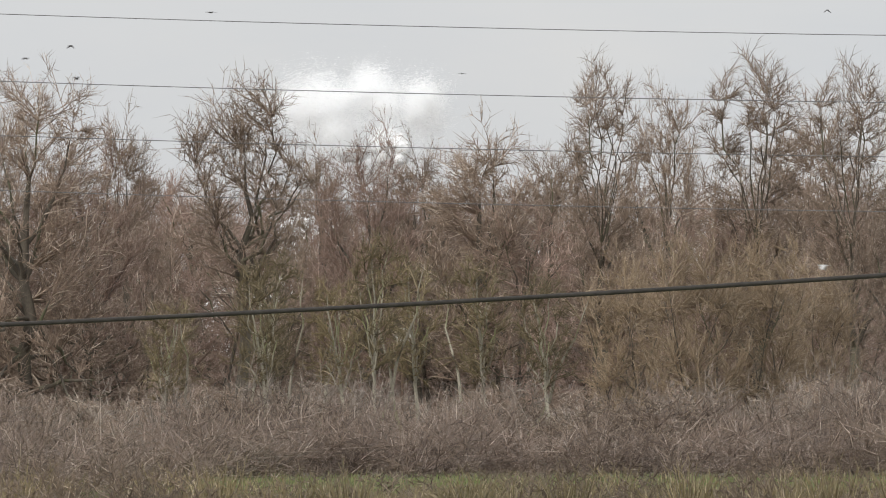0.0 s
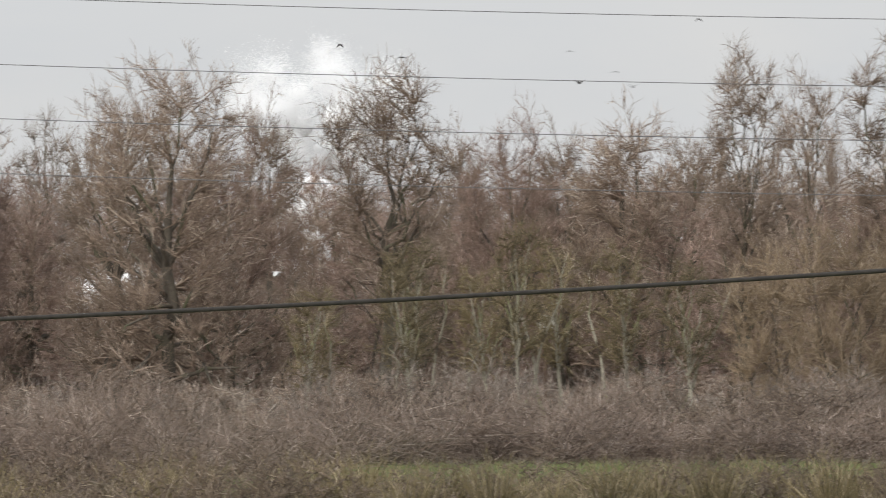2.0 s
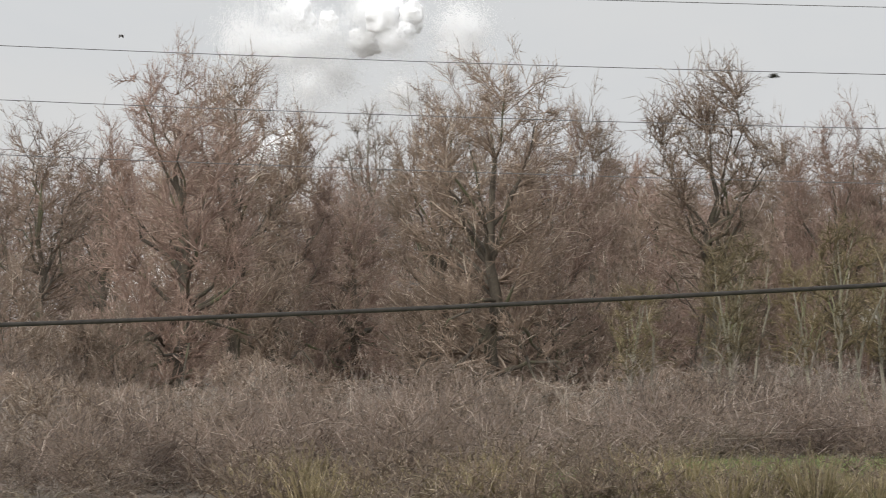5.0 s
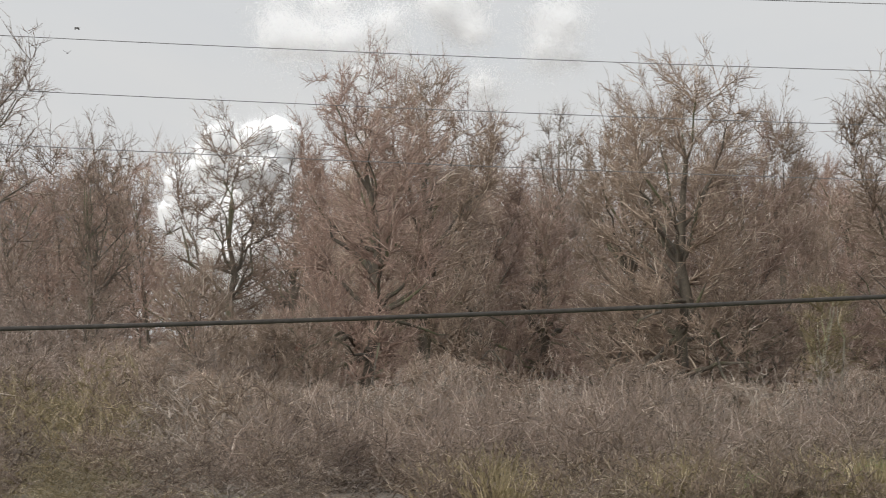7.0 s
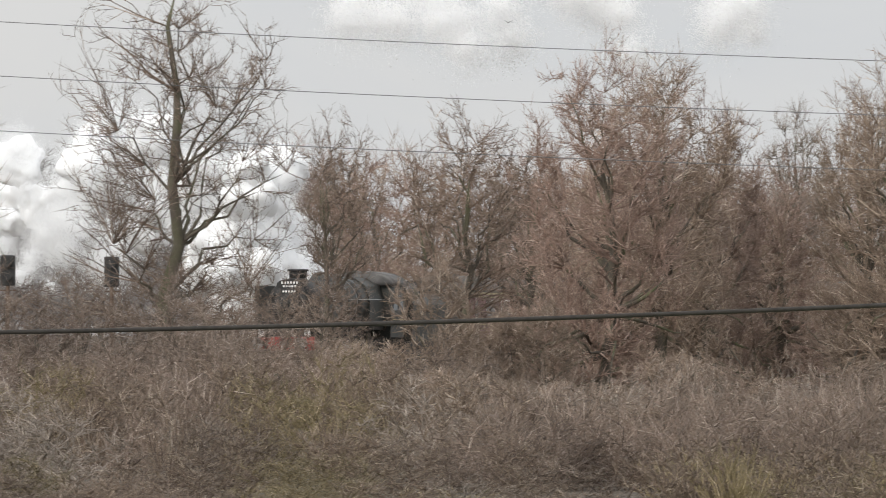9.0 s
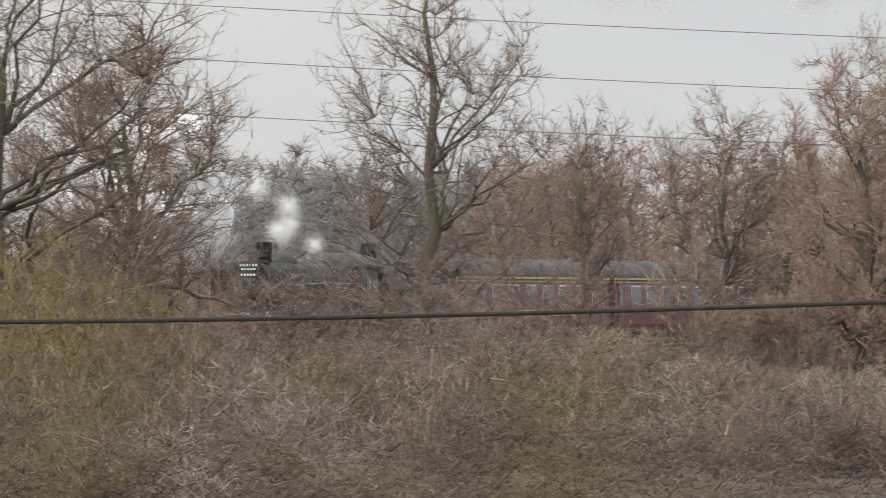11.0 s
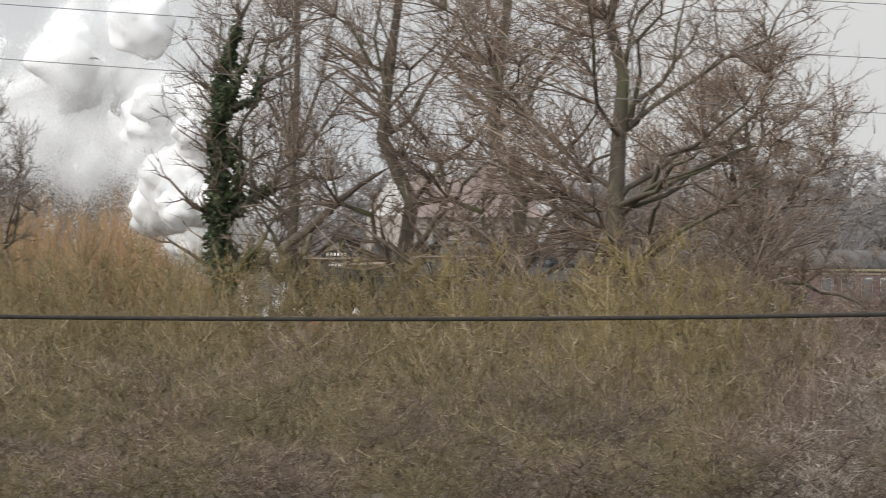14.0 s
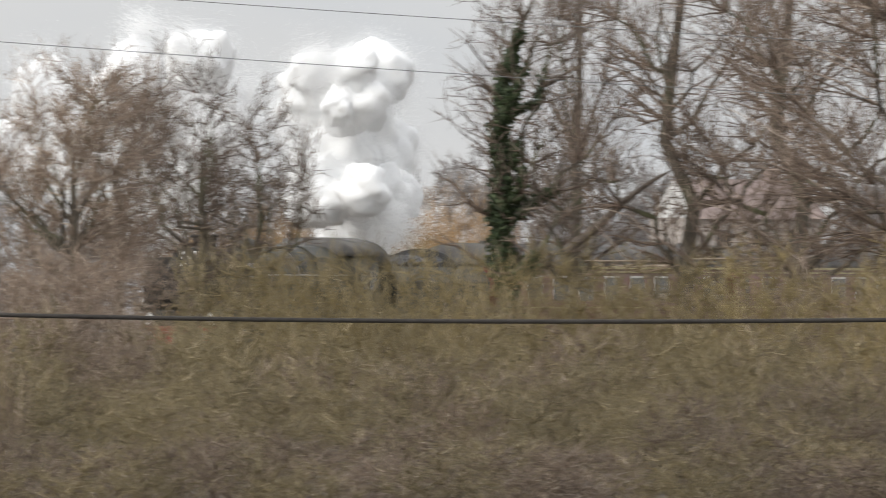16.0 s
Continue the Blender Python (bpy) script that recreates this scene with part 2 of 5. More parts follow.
def rod(bm, a, b, r0, r1=None, seg=16):
    a, b = Vector(a), Vector(b)
    m = Matrix.Translation((a + b) / 2) @ (b - a).to_track_quat("Z", "Y").to_matrix().to_4x4()
    bmesh.ops.create_cone(bm, cap_ends=True, segments=seg, radius1=r0, radius2=r0 if r1 is None else r1, depth=(b - a).length, matrix=m)
    return bm


def extrude_profile(bm, profile, axis_from, axis_to):
    """A closed outline of (y, z) points drawn out along x."""
    a = [bm.verts.new((axis_from, y, z)) for y, z in profile]
    b = [bm.verts.new((axis_to, y, z)) for y, z in profile]
    k = len(profile)
    for i in range(k):
        bm.faces.new((a[i], a[(i + 1) % k], b[(i + 1) % k], b[i]))
    bm.faces.new(a[::-1])
    bm.faces.new(b)
    bmesh.ops.recalc_face_normals(bm, faces=bm.faces)
    return bm


def spot(u, d):
    """The place on the ground at bearing u and d paces from the eye."""
    return d * PACE * math.sin(u / FAR), d * PACE * math.cos(u / FAR)


def rise(v, d):
    """The height of what stands d paces off at elevation v."""
    return EYE + v * d * PACE / FAR


# ---- plants: branching grown level by level ----
def unit(a):
    return a / np.maximum(np.linalg.norm(a, axis=-1, keepdims=True), 1e-9)


def grow(rng, start, way, length, k, up=0.0, wob=0.12):
    """Shoots from start along way; up bends them to the sky (minus: to the ground)."""
    n = len(start)
    pts = np.zeros((n, k, 3))
    pts[:, 0] = start
    d, step = unit(way), (np.broadcast_to(length, (n,)) / (k - 1))[:, None]
    for i in range(1, k):
        d = unit(d + np.array([0, 0, up]) + rng.normal(0, wob, (n, 3)))
        pts[:, i] = pts[:, i - 1] + d * step
    return pts


def sprout(rng, pts, rad, each, lo, hi, a0, a1, k, frac, thin, up=0.0, wob=0.15, taper=0.45, fade=0.55):
    """Side shoots on every shoot of the level below."""
    n, kk, _ = pts.shape
    n2 = n * each
    par = np.repeat(np.arange(n), each)
    t = rng.uniform(lo, hi, n2) * (kk - 1)
    i = np.minimum(t.astype(int), kk - 2)
    f = (t - i)[:, None]
    start = pts[par, i] * (1 - f) + pts[par, i + 1] * f
    way = unit(pts[par, i + 1] - pts[par, i])
    side = unit(np.cross(way, rng.normal(0, 1, (n2, 3))))
    ang = np.radians(rng.uniform(a0, a1, n2))[:, None]
    length = np.linalg.norm(np.diff(pts, axis=1), axis=2).sum(1)[par] * rng.uniform(frac * 0.6, frac * 1.25, n2) * (0.6 + fade - fade * t / (kk - 1))
    child = grow(rng, start, way * np.cos(ang) + side * np.sin(ang), length, k, up, wob)
    r0 = (rad[par, i] * (1 - f[:, 0]) + rad[par, i + 1] * f[:, 0]) * thin
    return child, r0[:, None] * np.linspace(1, taper, k)[None]


def tube_data(sets, sides=3):
    """Tapered tubes round all shoots of the sets; returns vertices and faces."""
    vs, fs, base = [], [], 0
    for pts, rad in sets:
        n, k, _ = pts.shape
        way = unit(np.gradient(pts, axis=1))
        ref = np.where(np.abs(way[..., 2:3]) > 0.9, np.array([1.0, 0, 0]), np.array([0, 0, 1.0]))
        e1 = unit(np.cross(way, ref))
        e2 = np.cross(way, e1)
        a = np.arange(sides) * 2 * np.pi / sides
        ring = pts[:, :, None] + rad[..., None, None] * (np.cos(a)[:, None] * e1[:, :, None] + np.sin(a)[:, None] * e2[:, :, None])
        body = ring[:, :-1].reshape(n, (k - 1) * sides, 3)
        v = np.concatenate([body, pts[:, -1:]], 1)
        vs.append(v.reshape(-1, 3))
        per = (k - 1) * sides + 1
        one = []
        for j in range(k - 2):
            for s in range(sides):
                s2 = (s + 1) % sides
                p, q, r_, w_ = j * sides + s, j * sides + s2, (j + 1) * sides + s2, (j + 1) * sides + s
                one += [(p, q, r_), (p, r_, w_)]
        for s in range(sides):
            one.append(((k - 2) * sides + s, (k - 2) * sides + (s + 1) % sides, per - 1))
        one = np.array(one)
        fs.append((one[None] + (base + np.arange(n) * per)[:, None, None]).reshape(-1, 3))
        base += n * per
    return np.concatenate(vs), np.concatenate(fs)


def tri_mesh(name, v, f, material, smooth=False):
    me = bpy.data.meshes.new(name)
    me.vertices.add(len(v))
    me.vertices.foreach_set("co", np.ascontiguousarray(v, dtype=np.float32).ravel())
    me.loops.add(len(f) * 3)
    me.loops.foreach_set("vertex_index", np.ascontiguousarray(f, dtype=np.int32).ravel())
    me.polygons.add(len(f))
    me.polygons.foreach_set("loop_start", np.arange(0, len(f) * 3, 3, dtype=np.int32))
    me.materials.append(material)
    me.update(calc_edges=True)
    if smooth:
        me.shade_smooth()
    return me


def mesh_part(name, sets, material, parent, sides=3, label="", smooth=False):
    v, f = tube_data(sets, sides)
    ob = new(name, tri_mesh(name, v, f, material, smooth))
    if parent:
        ob.parent = parent
    if label:
        ob["label"] = label
    return ob


def ground_sheet():
    bm = bmesh.new()
    bmesh.ops.create_grid(bm, x_segments=60, y_segments=60, size=2500)
    tagged(part("ground", bm, GROUND), "green winter field and rough earth under the trees", "ground", kind="structure")


def volume(rng, n, height, spread, base, inner=0.35):
    """Points all through a lobed crown that reaches from base * height to height."""
    way = unit(rng.normal(0, 1, (n, 3)))
    az, el = np.arctan2(way[:, 1], way[:, 0]), way[:, 2]
    way = way / (np.abs(way) ** 2.7).sum(1, keepdims=True) ** (1 / 2.7)
    lobes = 0.96 + 0.08 * np.sin(3 * az + 4 * el + spread * 7) + 0.06 * np.sin(5 * az - 6 * el + height * 5) + 0.05 * np.sin(9 * az + 11 * el)
    r = rng.uniform(inner ** 2.4, 1, n) ** (1 / 2.4) * lobes
    mid, half = height * (1 + base) / 2, height * (1 - base) / 2
    return way * r[:, None] * [spread, spread, half] + [0, 0, mid]


def bough(rng, a, b, k, bow, wob):
    """Curved shoots from a to b, bowed to the sky by bow."""
    n = len(a)
    size = np.linalg.norm(b - a, axis=1)[:, None]
    c = (a + b) / 2 + rng.normal(0, 1, (n, 3)) * size * wob + size * np.array([0, 0, bow])
    t = np.linspace(0, 1, k)[None, :, None]
    p = a[:, None] * (1 - t) ** 2 + 2 * c[:, None] * t * (1 - t) + b[:, None] * t ** 2
    if k > 2:
        p[:, 1:-1] += rng.normal(0, 1, (n, k - 2, 3)) * size[:, None] * wob * 0.25
    return p


def join(rng, ends, nodes, radii, foot, k, bow, wob, thin, taper, climb=0.5):
    """Shoots that leave the nearest node of the level below for each of the ends."""
    gap = np.linalg.norm(ends[:, None] - nodes[None], axis=2)
    out_n, out_e = np.linalg.norm(nodes - foot, axis=1), np.linalg.norm(ends - foot, axis=1)
    above = np.maximum(0, nodes[None, :, 2] - ends[:, None, 2] + climb * gap)
    cost = gap + 1.2 * np.maximum(0, out_n[None] - out_e[:, None]) + 1.3 * above + rng.uniform(0, 0.12, gap.shape) * gap
    pick = cost.argmin(1)
    return bough(rng, nodes[pick], ends, k, bow, wob), (radii[pick] * thin)[:, None] * np.linspace(1, taper, k)[None]


def inner_nodes(paths, radii, skip=1):
    return paths[:, skip:].reshape(-1, 3), radii[:, skip:].reshape(-1)


def tree(seed, height, spread, bark, twigs, base=0.25, n1=12, n2=130, n3=1100, n4=5, bole=0.72, lean=0.0, girth=0.020, bow=0.05, slim=0.58, stems=1, fine=0.34, droop=-0.10, thick=1.0, name="tree", ivy=False, skirt=0, k3=2, wob=0.09, open_=(18, 55), reach=0.62):
    """A bare tree: trunk, limbs and a crown of branches and twigs, height metres high and spread metres to each side."""
    rng = np.random.default_rng(seed)
    root = new(name)
    h0, s0 = height * 0.95, spread * 0.91
    foot = np.array([0, 0, height * max(base, 0.02)])
    start = rng.normal(0, 0.3, (stems, 3)) * [1, 1, 0] if stems > 1 else np.zeros((1, 3))
    tips = np.array([[lean * height, 0, height * bole]]) + (rng.normal(0, 0.45, (stems, 3)) * [spread, spread, 0.8] if stems > 1 else 0)
    tr = bough(rng, start, tips, 9, 0.0, 0.04 + 0.3 * max(0.0, wob - 0.09))
    r0 = height * girth / math.sqrt(stems)
    tr_r = np.broadcast_to(r0 * np.array([1.30, 0.98, 0.90, 0.80, 0.69, 0.56, 0.44, 0.32, 0.18]), (stems, 9))
    low = max(1, int(8 * base / bole))
    nodes, rad = inner_nodes(tr, tr_r, low)
    ends = volume(rng, n1, h0 * 0.93, s0 * 0.86, base, 0.6)
    # a limb leaves the trunk well below its own end
    cost = np.abs(nodes[None, :, 2] - (ends[:, None, 2] * 0.62 + 0.02 * height)) + 0.5 * np.linalg.norm(nodes[None, :, :2] - ends[:, None, :2], axis=2)
    pick = cost.argmin(1)
    if skirt:
        # low boughs that reach out flat and droop towards the ground
        k = min(skirt, n1)
        round_ = rng.uniform(0, 2 * np.pi, k)
        ends[:k] = np.stack([np.cos(round_) * spread * 0.9, np.sin(round_) * spread * 0.9, height * rng.uniform(0.02, 0.22, k)], 1)
        low_nodes = np.clip(rng.integers(1, 4, k), 0, 8)
        nodes, rad = np.concatenate([nodes, tr[0, low_nodes]]), np.concatenate([rad, tr_r[0, low_nodes] * 0.7])
        pick[:k] = len(nodes) - k + np.arange(k)
    l1 = bough(rng, nodes[pick], ends, 7, -bow, wob)
    r1 = (rad[pick] * slim)[:, None] * np.linspace(1, 0.22, 7)[None]
    nodes, rad = inner_nodes(l1, r1)
    tn, trr = inner_nodes(tr, tr_r, max(low, 6))
    nodes, rad = np.concatenate([nodes, tn]), np.concatenate([rad, trr * 0.6])
    n2 = int(n2 * 2.4)
    l2, r2 = join(rng, volume(rng, n2, h0 * 0.97, s0 * 0.94, base, 0.45), nodes, rad, foot, 4, bow * 0.5, 0.07, 0.6, 0.4)
    nodes, rad = inner_nodes(l2, np.maximum(r2, 0.014))
    each = max(2, round(n3 / len(l2)))
    l3, r3 = sprout(rng, l2, np.maximum(r2, 0.014), each, 0.25, 1.0, 20, 62, k3 + 1, reach, 0.65, 0.09, 0.20, 0.6, 0.3)
    l4, r4 = sprout(rng, l3, np.maximum(r3, 0.010), n4, 0.15, 1.0, *open_, 2, 0.3, 0.8, -droop, 0.18, 0.6, 0.2)
    size = np.linalg.norm(l4[:, 1] - l4[:, 0], axis=1)[:, None]
    l4[:, 1] = l4[:, 0] + (l4[:, 1] - l4[:, 0]) / size * rng.uniform(0.6, 1.3, size.shape) * fine
    for s in range(stems):
        mesh_part("trunk", [(tr[s:s + 1], tr_r[s:s + 1])], bark, root, 9, smooth=True)
    for i in range(n1):
        mesh_part("limb", [(l1[i:i + 1], np.maximum(r1[i:i + 1], 0.018))], bark, root, 6, smooth=True)
    crown = mesh_part("crown", [(l2, np.maximum(r2, 0.012)), (l3, np.maximum(r3, 0.0110 * thick)), (l4, np.maximum(r4, 0.0080 * thick))], twigs, root)
    crown["kind"] = "stuff"
    if ivy:
        n = 12000
        t = rng.uniform(0.03, 0.88, n) ** 1.25 * 8
        i = np.minimum(t.astype(int), 7)
        f = (t - i)[:, None]
        c = tr[0, i] * (1 - f) + tr[0, i + 1] * f
        m = n // 3
        which = rng.integers(0, len(l1), m)
        tt = rng.uniform(0.0, 0.55, m) * 6
        ii = tt.astype(int)
        c[:m] = l1[which, ii] * (1 - (tt - ii)[:, None]) + l1[which, ii + 1] * (tt - ii)[:, None]
        out = unit(rng.normal(0, 1, (n, 3)))
        clump = 0.62 + 0.38 * np.sin(t * 5.1 + 2.2 * np.arctan2(out[:, 1], out[:, 0])) + 0.25 * np.sin(t * 11.3)
        c = c + out * (np.where(np.arange(n) < m, 0.12, 0.36 - 0.030 * t) * clump * rng.uniform(0.25, 1.5, n))[:, None]
        leaf = grow(rng, c, out + rng.normal(0, 0.5, (n, 3)) - [0, 0, 0.6], 0.13, 2)
        mesh_part("ivy", [(leaf, np.full((n, 2), 0.045))], IVY, root, 4, "dark evergreen ivy")["kind"] = "stuff"
    tips = np.concatenate([l3[:, -1], l4[:, -1]])
    root["height"], root["spread"] = float(np.quantile(tips[:, 2], 0.9994) * 0.98), float(np.quantile(np.hypot(tips[:, 0], tips[:, 1]), 0.985))
    return root


def bush(seed, height, spread, twigs, stems=16, n2=220, fine_n=4, fine=0.30, name="bush", thick=0.011, bow=0.10, droop=0.0, straight=False, gather=0.45):
    """A leafless thicket: a dome of stems from one stool, forking into twigs."""
    rng = np.random.default_rng(seed)
    root = new(name)
    base = -0.35
    start = rng.normal(0, 1, (stems, 3)) * [spread * 0.38, spread * 0.38, 0]
    ends = volume(rng, stems * 4, height * 0.95, spread, base, 0.75)
    ends = ends[ends[:, 2] > height * 0.3][:stems]
    start = start[:len(ends)]
    if straight:
        start[:, :2] = ends[:, :2] * gather
    s = bough(rng, start, ends, 6, bow, 0.07)
    sr = np.broadcast_to(thick * np.linspace(1.0, 0.45, 6), s.shape[:2]) * rng.uniform(0.6, 1.4, (len(s), 1))
    nodes, rad = inner_nodes(s, sr)
    ends = volume(rng, n2 * 2, height * 0.97, spread, base, 0.2)
    ends = ends[ends[:, 2] > height * 0.06][:n2]
    if straight:
        a = ends * [gather, gather, 0.0]
        a[:, 2] = ends[:, 2] * rng.uniform(0.0, 0.5, len(ends))
        m, mr = bough(rng, a, ends, 3, 0.0, 0.04), np.full((len(ends), 3), 0.009)
    else:
        m, mr = join(rng, ends, nodes, rad, np.zeros(3), 3, bow * 0.8, 0.12, 0.7, 0.6)
    t, tr_ = sprout(rng, m, np.maximum(mr, 0.007), fine_n, 0.1, 1.0, 12 if straight else 20, 42 if straight else 75, 2, 0.3, 0.85, 0.2 - droop, 0.3, 0.7, 0.2)
    size = np.linalg.norm(t[:, 1] - t[:, 0], axis=1)[:, None]
    t[:, 1] = t[:, 0] + (t[:, 1] - t[:, 0]) / size * rng.uniform(0.5, 1.4, size.shape) * fine
    for p in (s, m, t):
        p[..., 2] = np.maximum(p[..., 2], 0.01)
    for g in range(3):
        mesh_part("stem", [(s[g:g + 1], sr[g:g + 1])], twigs, root, 5)
    mesh_part("crown", [(s[3:], sr[3:]), (m, np.maximum(mr, 0.008)), (t, np.maximum(tr_, 0.0076))], twigs, root)["kind"] = "stuff"
    root["height"], root["spread"] = height, spread
    return root


used = set()


def plant(kind, u, d, top, half, turn=None, label="", category="tree", group="", rng=random.Random(5)):
    """Stand a plant of a kind at a bearing and a distance in paces, with its top at elevation top and half its width in bearing units."""
    x, y = spot(u, d)
    h, w = rise(top, d), half * d * PACE / FAR
    sz, sx = h / kind["height"], w / kind["spread"]
    m = Matrix.Translation((x, y, -0.03)) @ Euler((0, 0, radians(rng.uniform(0, 360) if turn is None else turn))).to_matrix().to_4x4() @ Matrix.Diagonal((sx, sx, sz, 1))
    if kind.name in used:
        ob = copy_thing(kind, m)
        ob.matrix_basis = m
    else:
        used.add(kind.name)
        kind.matrix_basis = m
        ob = kind
    return tagged(ob, label, category, group)


def settle(kind, u, d, top, half, rng=random.Random(6)):
    """Where a plant of a kind would stand, for a mass of them."""
    x, y = spot(u, d)
    sz, sx = rise(top, d) / kind["height"], half * d * PACE / FAR / kind["spread"]
    return kind, Matrix.Translation((x, y, -0.03)) @ Euler((0, 0, rng.uniform(0, 6.28))).to_matrix().to_4x4() @ Matrix.Diagonal((sx, sx, sz, 1))


def mass(name, stands, label, category):
    """Plants too many to tell apart, joined into one mesh with the bark of each kept."""
    vs, fs, ms, slots, base = [], [], [], [], 0
    for kind, m in stands:
        m = np.array(m)
        for c in kind.children:
            me = c.data
            co, ix = np.zeros(len(me.vertices) * 3), np.zeros(len(me.loops), dtype=int)
            me.vertices.foreach_get("co", co)
            me.loops.foreach_get("vertex_index", ix)
            if me.materials[0] not in slots:
                slots.append(me.materials[0])
            vs.append(co.reshape(-1, 3) @ m[:3, :3].T + m[:3, 3])
            fs.append(ix.reshape(-1, 3) + base)
            ms.append(np.full(len(ix) // 3, slots.index(me.materials[0])))
            base += len(me.vertices)
    me = tri_mesh(name, np.concatenate(vs), np.concatenate(fs), slots[0])
    for extra in slots[1:]:
        me.materials.append(extra)
    me.polygons.foreach_set("material_index", np.concatenate(ms).astype(np.int32))
    tagged(new(name, me), label, category, kind="stuff")


ground_sheet()

# kinds of tree
OAK_A = tree(11, 10, 2.9, BARK, TWIG_BROWN, base=0.08, n1=24, n2=170, n3=3300, n4=3, thick=0.50, fine=0.36, skirt=7, k3=3, open_=(20, 65))
OAK_B = tree(12, 9, 1.9, BARK, TWIG_BROWN, base=0.12, n1=14, n2=110, n3=2100, n4=3, thick=0.50, fine=0.36, k3=3, open_=(20, 65))
DENSE = tree(13, 10, 3.0, BARK, TWIG_RED, base=0.03, n1=26, n2=180, n3=3300, n4=3, bole=0.66, thick=0.50, fine=0.36, skirt=8, k3=3, open_=(20, 65))
BROOM = tree(14, 10.5, 1.75, BARK, TWIG_BROWN, base=0.22, n1=20, n2=120, n3=2000, n4=3, bole=0.45, bow=-0.04, thick=0.50, fine=0.4, k3=3, open_=(15, 45))
AIRY = tree(15, 12, 3.7, BARK, TWIG_DARK, base=0.10, n1=30, n2=200, n3=1900, n4=3, bole=0.92, girth=0.0165, bow=0.02, slim=0.36, fine=0.36, wob=0.15, k3=3, thick=0.58, open_=(20, 65))
SCRUFFY = tree(27, 10, 1.8, BARK, TWIG_BROWN, base=0.32, n1=16, n2=110, n3=1500, n4=3, bole=0.7, girth=0.015, thick=0.50, fine=0.36, wob=0.16, k3=3, open_=(20, 65))
LEANING = tree(25, 8.6, 2.0, BARK, TWIG_DARK, base=0.2, n1=16, n2=110, n3=1050, n4=3, bole=0.7, lean=0.09, girth=0.016, wob=0.15, fine=0.34, k3=3, thick=0.58, open_=(20, 65))
GREAT = tree(16, 13, 5.4, BARK, TWIG_DARK, base=0.12, n1=22, n2=240, n3=2900, n4=3, bole=0.9, girth=0.018, fine=0.45, slim=0.42, k3=3, wob=0.11, thick=0.58)
GREAT_B = tree(17, 14, 4.6, BARK, TWIG_DARK, base=0.22, n1=17, n2=170, n3=1300, n4=3, bole=0.9, girth=0.017, fine=0.45, slim=0.44, k3=3, wob=0.13, thick=0.58)
IVIED = tree(26, 11.5, 2.6, BARK, TWIG_DARK, base=0.22, n1=14, n2=110, n3=650, bole=0.82, lean=0.05, girth=0.019, ivy=True, wob=0.16, fine=0.4, k3=3, thick=0.58, n4=3)
SAPLING = tree(18, 4.8, 1.0, PALE_BARK, TWIG_OLIVE, base=0.35, n1=8, n2=40, n3=300, girth=0.017, stems=2, fine=0.32)
HAZE_A = tree(19, 7, 2.0, BARK, TWIG_RED, base=0.02, n1=12, n2=80, n3=650, girth=0.010, stems=3, thick=0.70, bow=0.0, fine=0.46, n4=4)
HAZE_B = tree(20, 6, 1.8, BARK, TWIG_BROWN, base=0.02, n1=12, n2=80, n3=650, girth=0.010, stems=3, thick=0.70, bow=0.0, fine=0.44, n4=4)
LOW_A = tree(28, 3.4, 1.6, BARK, TWIG_BROWN, base=-0.25, n1=9, n2=60, n3=560, girth=0.012, stems=3, fine=0.42, name="tree")
LOW_B = tree(29, 3.0, 1.6, BARK, TWIG_BRAMBLE, base=-0.25, n1=9, n2=60, n3=560, girth=0.012, stems=3, fine=0.42, name="tree")
WISPY = tree(30, 5, 2.0, BARK, TWIG_BRAMBLE, base=-0.1, n1=8, n2=40, n3=260, girth=0.008, stems=3, fine=0.5)
PALE = tree(22, 9.5, 1.5, BARK, TWIG_GREY, base=0.2, n1=12, n2=70, n3=700, girth=0.012, bole=0.8, fine=0.5, k3=3)
TAN = tree(21, 5.2, 1.7, BARK, TWIG_TAN, base=0.02, n1=12, n2=90, n3=800, girth=0.010, stems=4, name="willow", bow=-0.03, fine=0.5, open_=(8, 30))

# the row of tall trees, from its right-hand end to the left
TALL = [
    (OAK_B, 800, 160, 330, 90), (BROOM, 726, 190, 520, 105), (BROOM, 556, 195, 532, 125), (OAK_B, 650, 215, 455, 130), (OAK_A, 390, 205, 485, 95), (BROOM, 280, 200, 522, 95),
    (OAK_B, 66, 195, 422, 135), (OAK_A, 190, 215, 375, 130), (DENSE, -134, 200, 415, 125), (OAK_B, -215, 206, 385, 90), (OAK_B, -50, 204, 385, 95), (SCRUFFY, -350, 190, 490, 135), (OAK_B, -560, 205, 438, 80), (DENSE, -450, 215, 345, 120),
    (OAK_A, -741, 190, 512, 175), (OAK_A, -830, 196, 455, 130), (DENSE, -640, 196, 400, 140), (PALE, -956, 235, 405, 85), (DENSE, -1300, 185, 520, 170), (OAK_A, -1200, 190, 505, 170), (DENSE, -1110, 198, 430, 130), (DENSE, -1000, 205, 320, 120),
    (LEANING, -1546, 190, 400, 130), (LEANING, -1445, 210, 345, 100), (LEANING, -1766, 225, 385, 85),
    (AIRY, -2049, 205, 605, 235),
    (GREAT, -2812, 165, 790, 445), (OAK_A, -2600, 180, 520, 230), (GREAT_B, -3022, 170, 860, 320), (GREAT_B, -3217, 172, 840, 320), (GREAT_B, -3410, 175, 760, 210), (IVIED, -3478, 168, 640, 175),
    (LEANING, -3960, 182, 415, 130), (LEANING, -4100, 180, 490, 140), (SCRUFFY, -4200, 184, 470, 130), (OAK_A, -4300, 175, 480, 180),
]
for kind, u, d, top, half in TALL:
    plant(kind, u, d, top, half, label="tall leafless tree with grey-green bark and fine brown twigs", group="tall trees along the railway")

